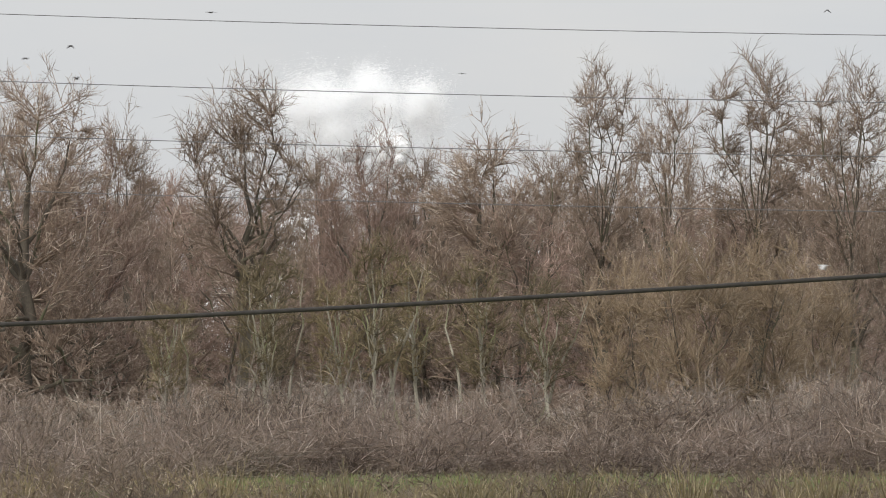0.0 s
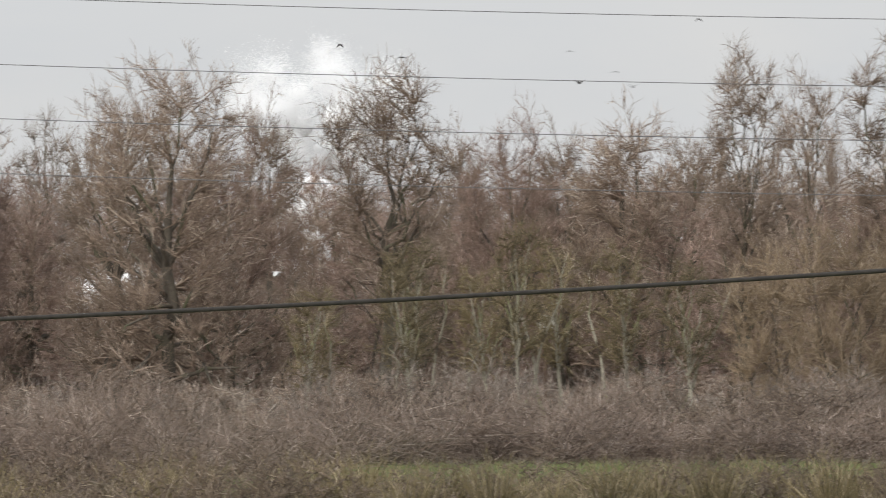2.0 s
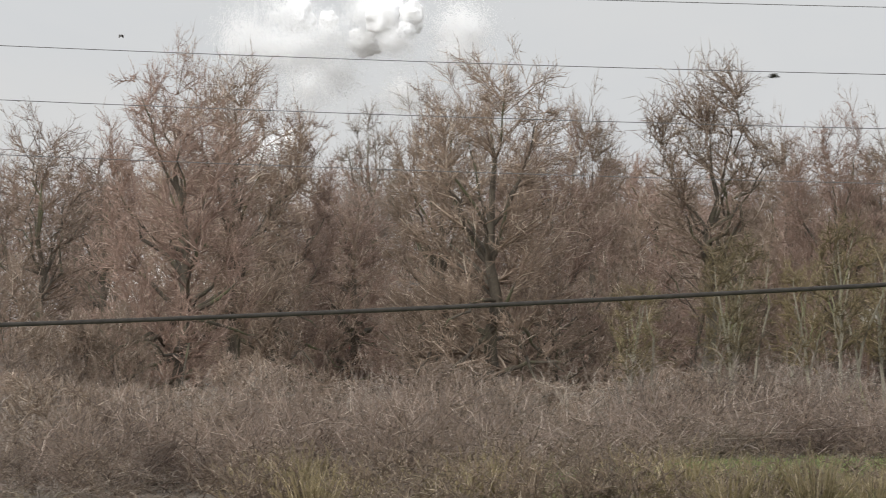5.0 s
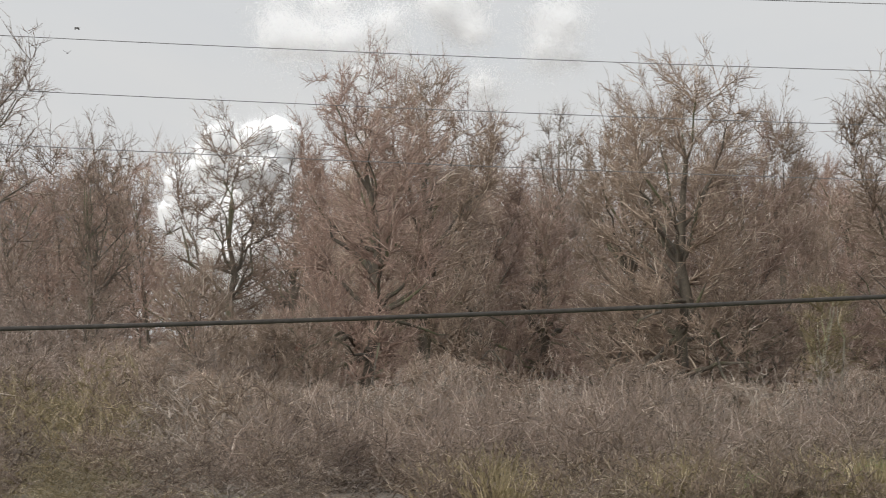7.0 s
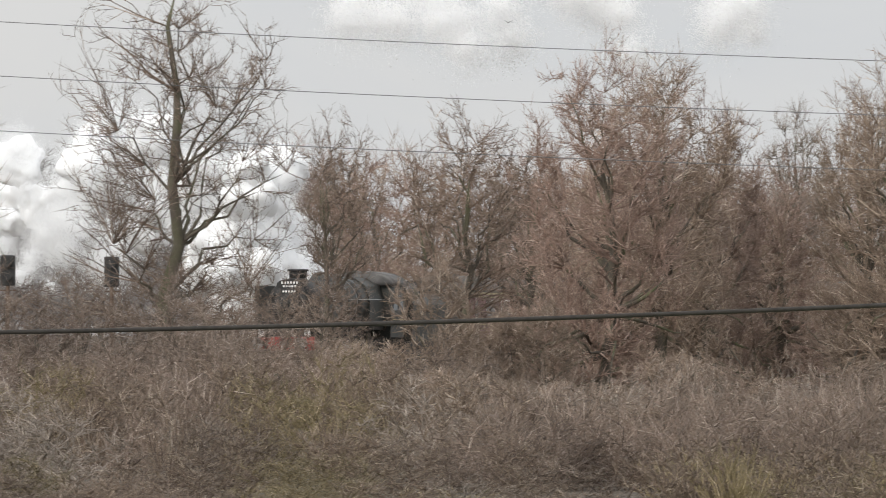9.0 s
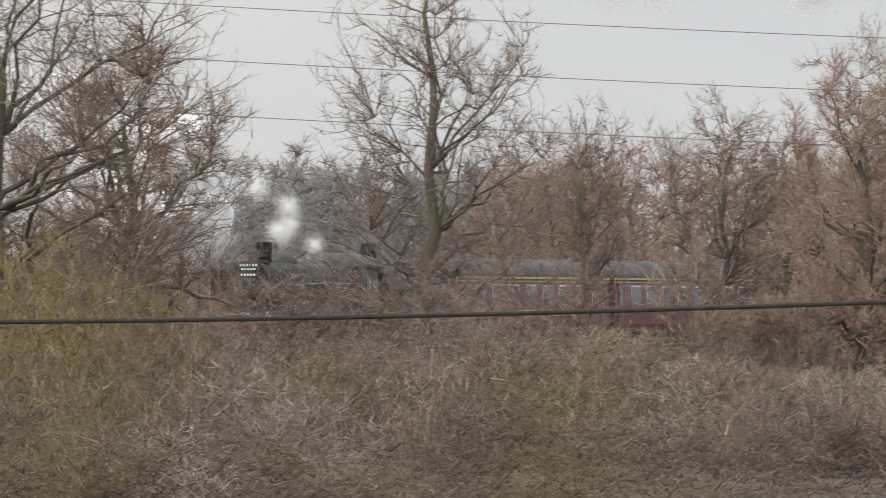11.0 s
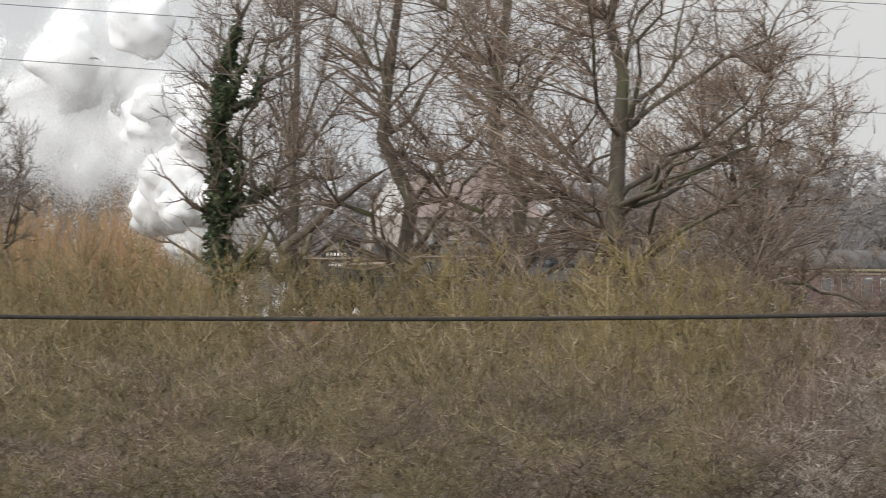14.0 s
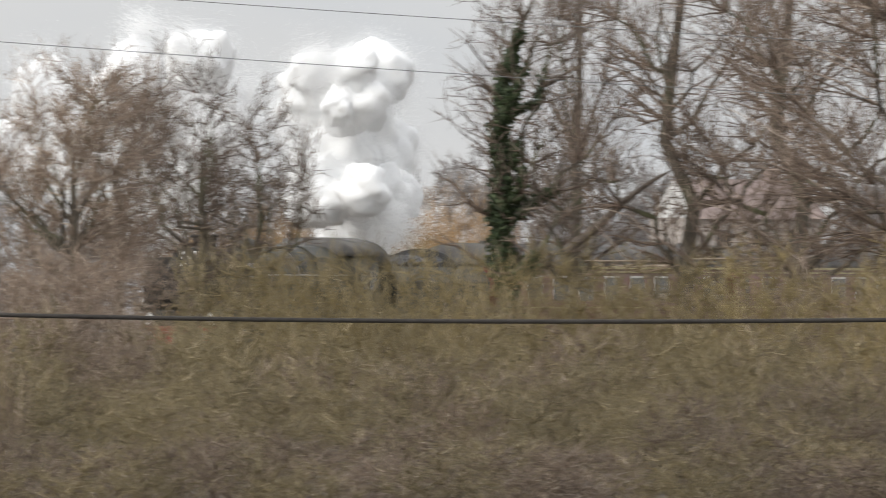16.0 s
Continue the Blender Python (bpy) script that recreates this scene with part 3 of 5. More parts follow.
# younger growth under and between them
fill = random.Random(3)
for u in range(-1370, 900, 96):
    for d, top, share in ((216, 305, 0.65), (200, 250, 0.6), (209, 190, 0.4)):
        # the wood is thin where the line runs close behind it
        thin = (-900 < u < -540 or -1010 < u < -900) and d > 190
        plant(HAZE_A if fill.random() < share else HAZE_B, u + fill.uniform(-40, 40), d + fill.uniform(-6, 6), (110 if thin else top) + fill.uniform(-50, 40), fill.uniform(110, 145),
              label="young leafless tree with a haze of reddish-brown twigs", group="young trees in the wood")
for u in range(-1540, 900, 84):
    plant(LOW_A if fill.random() < 0.7 else LOW_B, u + fill.uniform(-40, 40), fill.uniform(150, 172), -78 + fill.uniform(-35, 45), fill.uniform(95, 130),
          label="low leafless undergrowth of dark brown twigs", category="undergrowth", group="undergrowth of the wood")
for u in range(-1420, 900, 60):
    for d, top in ((400, 318), (425, 300)):
        plant(HAZE_A if fill.random() < 0.5 else HAZE_B, u + fill.uniform(-30, 30), d + fill.uniform(-8, 8), top + fill.uniform(-35, 22), fill.uniform(85, 115),
              label="leafless tree with a haze of reddish-brown twigs", group="trees beyond the line")
for u, d, top in ((-325, 142, 150), (-300, 146, 180), (-115, 141, 215), (-60, 147, 170), (-190, 146, 130), (60, 145, 170), (180, 147, 140), (-480, 148, 90)):
    plant(SAPLING, u, d, top, 75, label="slender sapling with a pale lichened stem and olive twigs", group="pale saplings at the wood's edge")
for u, d, top, half in ((330, 188, 190, 100), (450, 180, 225, 120), (570, 182, 225, 110), (670, 184, 170, 90)):
    plant(TAN, u, d, top, half, label="many-stemmed willow with tan winter shoots", category="willow", group="tan willows")
for u in range(-1930, -1380, 85):
    for d, top in ((345, 350), (365, 335)):
        plant(HAZE_A if d == 345 else HAZE_B, u + fill.uniform(-30, 30), d + fill.uniform(-8, 8), top + fill.uniform(-50, 20), 120, label="young leafless tree with a haze of reddish twigs", group="trees beyond the line")
for u in range(-2480, -1500, 90):
    plant(LOW_B, u + fill.uniform(-30, 30), fill.uniform(150, 165), fill.uniform(-40, 0), 110, label="low leafless undergrowth of purple-brown twigs", category="undergrowth", group="undergrowth before the line")
    plant(LOW_B if u < -1800 else LOW_A, u + fill.uniform(-30, 30), fill.uniform(176, 184), fill.uniform(-20, 15) if u < -1590 else fill.uniform(60, 160), 110,
          label="low leafless undergrowth of purple-brown twigs", category="undergrowth", group="undergrowth before the line")

for u, top in ((-1545, 5), (-1500, 30), (-1455, 40), (-1410, 60)):
    plant(LOW_A, u, 183, top, 90, label="low leafless undergrowth of dark brown twigs", category="undergrowth", group="undergrowth before the line")
for u in range(-2640, -1780, 70):
    plant(WISPY, u + fill.uniform(-30, 30), fill.uniform(180, 187), 75 + fill.uniform(-30, 25), 110, label="thin leafless shrub of purple-brown twigs", category="shrub", group="thin shrubs before the line")
    plant(WISPY, u + fill.uniform(-30, 30), fill.uniform(188, 198), 112 + fill.uniform(-35, 30), 120, label="thin leafless shrub of purple-brown twigs", category="shrub", group="thin shrubs before the line")

# the hedge at the edge of the field and the thicket before it
BRAMBLE_A = bush(31, 1.35, 1.25, TWIG_BRAMBLE, fine=0.46, fine_n=3, droop=0.1, bow=0.16, name="bramble_bush")
BRAMBLE_B = bush(32, 1.5, 1.25, TWIG_BRAMBLE, fine=0.46, fine_n=3, droop=0.0, bow=0.08, name="bramble_bush")
SCRUB_A = bush(33, 1.8, 1.1, TWIG_SCRUB, bow=0.08)
SCRUB_B = bush(34, 1.6, 1.1, TWIG_OLIVE, bow=0.06)
SCRUB_C = bush(35, 1.9, 0.9, TWIG_GREY, n2=110, fine_n=4, bow=0.12, thick=0.014)
SHOOTS = bush(38, 0.9, 0.75, TWIG_OLIVE, n2=110, fine_n=4, stems=26, straight=True, fine=0.16, thick=0.007)
SHOOTS_BROWN = bush(40, 0.9, 0.75, TWIG_SCRUB, n2=110, fine_n=4, stems=26, fine=0.18, thick=0.007)
ROD = bush(39, 1.9, 0.6, TWIG_SCRUB, n2=45, fine_n=3, stems=14, straight=True, fine=0.3, thick=0.012)
YELLOW = bush(36, 3.2, 1.6, TWIG_YELLOW, stems=40, n2=400, fine_n=5, fine=0.36, bow=0.03, droop=-0.2, name="willow_bush", thick=0.018)
YELLOW_LOOSE = bush(41, 2.9, 1.9, TWIG_YELLOW, stems=46, n2=360, fine_n=5, fine=0.34, bow=0.05, droop=-0.15, name="willow_bush", thick=0.018)
ORANGE = bush(37, 4.2, 1.4, TWIG_ORANGE, stems=40, n2=560, fine_n=5, fine=0.4, straight=True, name="willow_bush", thick=0.016)


def field_edge(u):
    """How far off the hedge stands at a bearing: it slants nearer to the left."""
    return 121 if u > -300 else max(96.0, 121 + (u + 300) * 0.046)


for u in range(-1500, 900, 62):
    d = field_edge(u)
    swell = 55 * noise.noise(Vector((u * 0.0071, 0.5, 0.0)))
    plant(BRAMBLE_A if fill.random() < 0.5 else BRAMBLE_B, u + fill.uniform(-25, 25), d + fill.uniform(1, 5), -130 + swell + fill.uniform(-30, 25), fill.uniform(110, 150),
          label="tangled leafless bramble bush, purple-brown, at the field's edge", category="bush", group="bramble hedge")
    plant(BRAMBLE_B if fill.random() < 0.6 else SCRUB_A, u + fill.uniform(-25, 25), d + fill.uniform(9, 15), -85 + swell + fill.uniform(-30, 30), fill.uniform(100, 140),
          label="tangled leafless bramble bush, purple-brown, at the field's edge", category="bush", group="bramble hedge")
    if fill.random() < 0.55:
        plant(SCRUB_C, u + fill.uniform(-30, 30), d + fill.uniform(14, 20), -50 + swell + fill.uniform(-30, 35), 80, label="bush with pale grey bare twigs", category="bush", group="bramble hedge")
for u in range(-840, 900, 24):
    plant(SHOOTS if fill.random() < 0.5 else SHOOTS_BROWN, u + fill.uniform(-30, 30), fill.uniform(83, min(100, field_edge(u) - 3)), -214 + fill.uniform(-34, 34), fill.uniform(70, 115),
          label="low bush of thin olive shoots standing in the grass", category="bush", group="low bushes in the field")

for u in range(-1190, -830, 20):
    plant(SHOOTS_BROWN if fill.random() < 0.75 else SHOOTS, u + fill.uniform(-20, 20), fill.uniform(82, min(98, field_edge(u) - 3)), -205 + fill.uniform(-35, 40), fill.uniform(80, 120),
          label="low bush of thin brown shoots at the field's edge", category="bush", group="low bushes in the field")


def thicket_top(u):
    """The elevation of the thicket's outline along the bearing."""
    if u > -1350:
        return -190 + (-1000 - u) * 0.25
    if u > -2450:
        return -48
    return 5


BACK = []
for u in range(-4600, -820, 88):
    top = thicket_top(u)
    patch = noise.noise(Vector((u * 0.0042, 3.1, 0.0)))
    mix = (SCRUB_B, SCRUB_B, SCRUB_A) if u < -2500 and patch > -0.1 else (SCRUB_A, SCRUB_B) if u < -2500 else (SCRUB_A, SCRUB_A, SCRUB_B, SCRUB_C) if patch > 0.12 else (SCRUB_A, SCRUB_A, SCRUB_A, BRAMBLE_B, SCRUB_C) if patch > -0.15 else (SCRUB_B, SCRUB_B, SCRUB_A)
    for d, low in ((130, 0), (116, 45), (104, 100), (94, 150), (85, 200), (77, 238)):
        if top - low < -320:
            continue
        where = (fill.choice(mix), u + fill.uniform(-35, 35), d + fill.uniform(-4, 4), top - low + fill.uniform(-45, 28), fill.uniform(90, 140))
        if d > 110:
            BACK.append(settle(*where))
            continue
        plant(*where,
              label="dense leafless scrub bush of brown and olive twigs", category="bush", group="thicket before the railway")
    if fill.random() < 0.55:
        plant(ROD, u + fill.uniform(-40, 40), fill.uniform(96, 112), top - 50 + fill.uniform(-70, 30), fill.uniform(50, 80),
              label="bush of upright pale stems standing in the thicket", category="bush", group="thicket before the railway")
for u, d, top, half in ((-2760, 120, 175, 150), (-2660, 122, 130, 120), (-2860, 122, 140, 130), (-2960, 136, 113, 120), (-3060, 134, 133, 120), (-3150, 136, 113, 110), (-3250, 134, 138, 120), (-3340, 136, 118, 110), (-3430, 134, 143, 120), (-3540, 136, 123, 110), (-3640, 134, 143, 110), (-3740, 136, 148, 110), (-3850, 134, 138, 110), (-3950, 136, 143, 110), (-2540, 124, 85, 95)):
    plant(YELLOW if fill.random() < 0.5 else YELLOW_LOOSE, u + fill.uniform(-15, 15), d, top + fill.uniform(-28, 22), half * 1.15, label="willow bush of yellow-green winter shoots", category="bush", group="yellow-green willows")
for u in range(-4080, -2480, 80):
    BACK.append(settle(SCRUB_B if fill.random() < 0.6 else SCRUB_A, u + fill.uniform(-30, 30), fill.uniform(138, 146), (112 if u < -3560 else 78) + fill.uniform(-25, 22), fill.uniform(100, 130)))
mass("scrub", BACK, "dense leafless scrub of brown and olive twigs before the railway", "scrub")
for u, d, top, half in ((-3560, 268, 230, 95), (-3640, 262, 238, 105), (-3740, 258, 215, 110), (-3840, 262, 220, 120), (-3940, 258, 195, 120), (-4060, 262, 185, 130), (-3700, 272, 225, 110), (-3890, 270, 205, 120)):
    plant(ORANGE, u, d, top + 30, half, label="willow bush of upright orange-brown winter shoots", category="bush", group="orange willows")
for u, d, top in ((-4150, 150, 120), (-4230, 152, 140), (-4310, 150, 160), (-4400, 152, 170), (-4480, 150, 170), (-4240, 142, 90), (-4360, 142, 110)):
    plant(HAZE_B, u, d, top, 110, label="young leafless tree with a haze of brown twigs", group="young trees in the wood")


def house(u, d, ridge):
    """A far house, its white gable to the field, with a weathered brown roof."""
    x, y = spot(u, d)
    h = rise(ridge, d)
    e = new("house")
    bm = bmesh.new()
    box(bm, 0.0, 9.0, 0.0, 6.0, 0, h - 2.4)
    part("wall", bm, RENDER_WALL, e, "pale rendered walls")
    bm = bmesh.new()
    extrude_profile(bm, [(-0.3, h - 2.5), (6.3, h - 2.5), (3.0, h)], 0.12, 9.2)
    part("roof", bm, ROOF_TILE, e, "weathered brown tiled roof")
    bm = bmesh.new()
    extrude_profile(bm, [(0.0, h - 2.4), (6.0, h - 2.4), (3.0, h - 0.12)], -0.02, 0.12)
    part("gable", bm, WHITE, e, "white painted gable")
    bm = bmesh.new()
    box(bm, 6.6, 7.4, 2.6, 3.4, h - 0.9, h + 0.7, 0.03)
    part("chimney", bm, ROOF_TILE, e)
    for wx in (1.4, 4.0, 6.6):
        bm = bmesh.new()
        box(bm, wx, wx + 1.1, -0.03, 0.05, h - 4.6, h - 3.2)
        part("window", bm, GLASS, e)
    e.matrix_basis = pose(x, y, 0, 0, 0, 38)
    tagged(e, "far house with a white gable and brown roof behind bare trees", "house")


RENDER_WALL = surface("pale_rendered_wall", (0.34, 0.30, 0.27), (0.50, 0.45, 0.41), 1.5, 30, rough=0.9)
ROOF_TILE = surface("weathered_brown_tiles", (0.17, 0.13, 0.12), (0.28, 0.22, 0.20), 1.2, 25, rough=0.9)
house(-3188, 420, 232)


def far_wood():
    """The woods on the horizon, far beyond the line; the twig colour carries their haze."""
    rng = np.random.default_rng(77)
    sets = []
    for i in range(92):
        u, d = (-2900 + i * 19 if i < 60 else -4500 + (i - 60) * 47) + rng.uniform(-30, 30), rng.uniform(430, 560)
        x, y = spot(u, d)
        h = rise(278 + rng.uniform(-35, 25), d)
        t = grow(rng, np.array([[x, y, 0.0]]), np.array([[0, 0, 1.0]]), h * 0.82, 7, 0.05, 0.06)
        r = np.linspace(0.22, 0.03, 7)[None]
        a, ar = sprout(rng, t, r, 16, 0.1, 0.97, 30, 75, 4, 0.46, 0.75, 0.10, 0.16)
        b, br = sprout(rng, a, np.maximum(ar, 0.03), 8, 0.1, 1.0, 20, 60, 3, 0.5, 0.6, 0.05, 0.18)
        c, cr = sprout(rng, b, np.maximum(br, 0.02), 9, 0.1, 1.0, 25, 75, 2, 0.75, 0.8, 0.0, 0.2)
        sets += [(t, r), (a, np.maximum(ar, 0.05)), (b, np.maximum(br, 0.045)), (c, np.maximum(cr, 0.045))]
    tagged(mesh_part("far_wood", sets, TWIG_FAR_HAZED, None), "far leafless wood on the horizon, haze painted into its pale twigs", "wood", kind="stuff")


far_wood()


def field_grass():
    rng = np.random.default_rng(8)
    n = 26000
    u, d = rng.uniform(-900, 900, n), rng.uniform(82, 122, n)
    d = np.minimum(d, np.where(u > -300, 121, 121 + (u + 300) * 0.046) + rng.uniform(-1, 1, n))
    start = np.stack([d * PACE * np.sin(u / FAR), d * PACE * np.cos(u / FAR), np.zeros(n)], 1)
    p = grow(rng, start, rng.normal(0, 0.35, (n, 3)) * [1, 1, 0] + [0, 0, 1], rng.uniform(0.06, 0.22, n), 2)
    tagged(mesh_part("grass", [(p, np.full((n, 2), 0.012))], GRASS, None), "fresh green meadow grass with some straw", "grass", kind="stuff")


field_grass()


def strung(name, material, radius, u0, u1, d, elevation, label):
    """A wire hanging along the line y = d paces, at the given elevation by bearing."""
    d = d * PACE
    us = np.linspace(u0, u1, 90)
    pts = np.zeros((1, 90, 3))
    for i, u in enumerate(us):
        x = d * math.tan(u / FAR)
        pts[0, i] = x, d, EYE + elevation(u) * math.hypot(x, d) / FAR
    ob = mesh_part(name, [(pts, np.full((1, 90), radius))], material, None, 8, smooth=True)
    return tagged(ob, label, name.replace("_", " "))


def sag(u, lift):
    return lift + 253.6 - 0.02404 * u + 6.0e-6 * u * u


for lift in (0, 97, 193, 312):
    strung("overhead_wire", WIRE, 0.009, -5600, 1900, 150, lambda u, lift=lift: sag(u, lift), "thin grey overhead wire hanging across the sky")["group"] = "overhead wires"
strung("telephone_cable", CABLE, 0.014, -5600, 1900, 42, lambda u: 78.2 + 0.0561 * u + 6.57e-6 * u * u - 4.1e-10 * u ** 3, "thick black telephone cable sagging across the view")

# ---- the railway ----
HEADING = radians(12)
LINE_X, LINE_Y, RAIL = -47.91, 398.61, 0.65
AHEAD = Vector((-math.sin(HEADING), -math.cos(HEADING), 0))
LEFT = Vector((-AHEAD.y, AHEAD.x, 0))
LINE_TURN = math.degrees(math.atan2(AHEAD.y, AHEAD.x))


def on_line(s, z=RAIL, side=0.0):
    p = Vector((LINE_X, LINE_Y, 0)) + AHEAD * s + LEFT * side
    return pose(p.x, p.y, z, 0, 0, LINE_TURN)


def railway():
    bm = bmesh.new()
    extrude_profile(bm, [(-3.6, -0.05), (3.6, -0.05), (2.2, RAIL - 0.19), (-2.2, RAIL - 0.19)], -420, 380)
    bed = tagged(part("railway_bed", bm, BALLAST), "raised bed of grey-brown stone ballast", "railway", kind="structure")
    bed.matrix_basis = on_line(0, 0)
    for side in (-0.72, 0.72):
        bm = bmesh.new()
        extrude_profile(bm, [(-0.07, -0.15), (0.07, -0.15), (0.07, -0.13), (0.015, -0.11), (0.015, -0.04), (0.035, -0.03), (0.035, 0), (-0.035, 0), (-0.035, -0.03), (-0.015, -0.04), (-0.015, -0.11), (-0.07, -0.13)], -420, 380)
        r = part("rail", bm, STEEL, bed)
        r.location = (0, side, RAIL)
    bm = bmesh.new()
    box(bm, -0.13, 0.13, -1.3, 1.3, -0.12, 0)
    first = part("sleeper", bm, LOG, bed)
    first.location = (-40, 0, RAIL - 0.15)
    for i in range(1, 200):
        s = new("sleeper", first.data)
        s.parent = bed
        s.location = (-40 + i * 0.65, 0, RAIL - 0.15)


railway()


def wheelset(parent, x, radius, material, spokes=14, name="wheelset"):
    bm = bmesh.new()
    for y in (-0.75, 0.75):
        ring = [(radius * 0.86, y - 0.065), (radius, y - 0.065), (radius, y + 0.065), (radius * 0.86, y + 0.065)]
        k = 28
        vs = [[bm.verts.new((r * math.cos(i * 2 * math.pi / k), yy, r * math.sin(i * 2 * math.pi / k))) for r, yy in ring] for i in range(k)]
        for i in range(k):
            for j in range(4):
                bm.faces.new((vs[i][j], vs[i][(j + 1) % 4], vs[(i + 1) % k][(j + 1) % 4], vs[(i + 1) % k][j]))
        for i in range(spokes):
            a = i * 2 * math.pi / spokes
            rod(bm, (radius * 0.15 * math.cos(a), y, radius * 0.15 * math.sin(a)), (radius * 0.9 * math.cos(a), y, radius * 0.9 * math.sin(a)), 0.035, 0.028, 6)
        rod(bm, (0, y - 0.1, 0), (0, y + 0.1, 0), radius * 0.2, seg=12)
    rod(bm, (0, -0.8, 0), (0, 0.8, 0), 0.08, seg=10)
    bmesh.ops.recalc_face_normals(bm, faces=bm.faces)
    ob = part(name, bm, material, parent)
    ob.location = (x, 0, radius)
    return ob


def lamp(parent, x, y, z):
    bm = bmesh.new()
    box(bm, x - 0.11, x + 0.11, y - 0.10, y + 0.10, z, z + 0.30, 0.025)
    rod(bm, (x, y, z + 0.29), (x, y, z + 0.40), 0.085, 0.05, 10)
    ob = part("headlamp", bm, WHITE, parent, "white oil headlamp")
    bm = bmesh.new()
    rod(bm, (x + 0.10, y, z + 0.16), (x + 0.135, y, z + 0.16), 0.075, seg=12)
    part("lens", bm, METAL, ob)


def locomotive():
    """An express steam engine with high running plates, smoke deflectors and its tender; x ahead, origin at the rail under the buffer beam."""
    e = new("steam_locomotive")
    bm = bmesh.new()
    box(bm, -0.12, 0, -1.27, 1.27, 0.80, 1.32, 0.02)
    part("buffer_beam", bm, BEAM_RED, e, "red buffer beam")
    for y in (-0.87, 0.87):
        bm = bmesh.new()
        rod(bm, (0, y, 1.06), (0.32, y, 1.06), 0.13, 0.10)
        rod(bm, (0.32, y, 1.06), (0.56, y, 1.06), 0.065)
        rod(bm, (0.56, y, 1.06), (0.61, y, 1.06), 0.24, 0.25, 20)
        part("buffer", bm, METAL, e, "steel buffer")
    bm = bmesh.new()
    box(bm, -0.02, 0.14, -0.09, 0.09, 0.98, 1.16, 0.02)
    rod(bm, (0.12, 0, 1.05), (0.18, 0, 0.66), 0.045, seg=8)
    part("coupling", bm, METAL, e)
    lamp(e, -0.2, -0.93, 1.34)
    lamp(e, -0.2, 0.93, 1.34)
    # smokebox and boiler
    bm = bmesh.new()
    rod(bm, (-1.05, 0, 2.62), (-3.1, 0, 2.62), 0.90, seg=36)
    part("smokebox", bm, SOOT, e, "matt black smokebox", True)
    bm = bmesh.new()
    rod(bm, (-0.86, 0, 2.62), (-1.06, 0, 2.62), 0.55, 0.82, 36)
    rod(bm, (-0.78, 0, 2.62), (-0.87, 0, 2.62), 0.25, 0.55, 36)
    rod(bm, (-0.66, 0, 2.62), (-0.80, 0, 2.62), 0.04, seg=8)
    for a in (40, 130):
        rod(bm, (-0.68, 0, 2.62), (-0.70, 0.26 * math.cos(radians(a)), 2.62 + 0.26 * math.sin(radians(a))), 0.02, seg=6)
    for z in (2.3, 2.94):
        box(bm, -1.0, -0.9, -0.82, 0.1, z - 0.04, z + 0.04)
    part("smokebox_door", bm, SOOT, e, "domed smokebox door", True)
    bm = bmesh.new()
    box(bm, -0.90, -0.82, -0.36, 0.36, 3.02, 3.13, 0.015)
    plate = part("number_plate", bm, SOOT, e)
    bm = bmesh.new()
    for i in range(5):
        box(bm, -0.825, -0.81, -0.27 + i * 0.115, -0.19 + i * 0.115, 3.04, 3.11)
    part("digit_bars", bm, WHITE, plate, "white bars of the running number")
    bm = bmesh.new()
    profile = [(0.52 * math.cos(radians(a)), 3.36 + 0.20 * math.sin(radians(a))) for a in range(0, 360, 20)]
    extrude_profile(bm, profile, -0.93, -0.88)
    head = part("headboard", bm, SOOT, e, "dark oval headboard")
    bm = bmesh.new()
    for i in range(6):
        box(bm, -0.878, -0.866, -0.34 + i * 0.12, -0.26 + i * 0.12, 3.37, 3.46)
    for i in range(5):
        box(bm, -0.878, -0.866, -0.27 + i * 0.115, -0.19 + i * 0.115, 3.24, 3.31)
    part("lettering_bars", bm, WHITE, head, "pale bars of lettering")
    bm = bmesh.new()
    rod(bm, (-1.98, 0, 3.45), (-1.98, 0, 3.60), 0.42, 0.34, 24)
    rod(bm, (-1.98, 0, 3.60), (-1.98, 0, 3.88), 0.33, 0.36, 24)
    rod(bm, (-1.98, 0, 3.86), (-1.98, 0, 3.94), 0.42, 0.40, 24)
    part("chimney", bm, SOOT, e, "squat black chimney", True)
    bm = bmesh.new()
    rod(bm, (-3.1, 0, 2.64), (-6.6, 0, 2.66), 0.86, 0.98, 36)
    rod(bm, (-6.6, 0, 2.66), (-8.0, 0, 2.66), 0.98, 1.0, 36)
    part("boiler", bm, LOCO_BLACK, e, "dark green boiler dulled by soot", True)
    for x in (-3.12, -4.3, -5.5, -6.6):
        bm = bmesh.new()
        r = 0.875 + (-x - 3.1) * 0.034
        rod(bm, (x, 0, 2.65), (x - 0.05, 0, 2.65), r, seg=36)
        part("boiler_band", bm, METAL if x == -6.6 else SOOT, e)
    bm = bmesh.new()
    r = bmesh.ops.create_uvsphere(bm, u_segments=20, v_segments=10, radius=0.46, matrix=Matrix.Translation((-5.0, 0, 3.42)) @ Matrix.Diagonal((1.25, 1, 0.95, 1)))
    part("steam_dome", bm, LOCO_BLACK, e, "low rounded steam dome", True)
    bm = bmesh.new()
    fb = [(-1.05, 1.6), (1.05, 1.6), (1.08, 2.7), (0.92, 3.3), (0.5, 3.6), (0, 3.68), (-0.5, 3.6), (-0.92, 3.3), (-1.08, 2.7)]
    extrude_profile(bm, fb, -9.9, -8.0)
    part("firebox", bm, LOCO_BLACK, e)
    for y in (-0.25, 0.25):
        bm = bmesh.new()
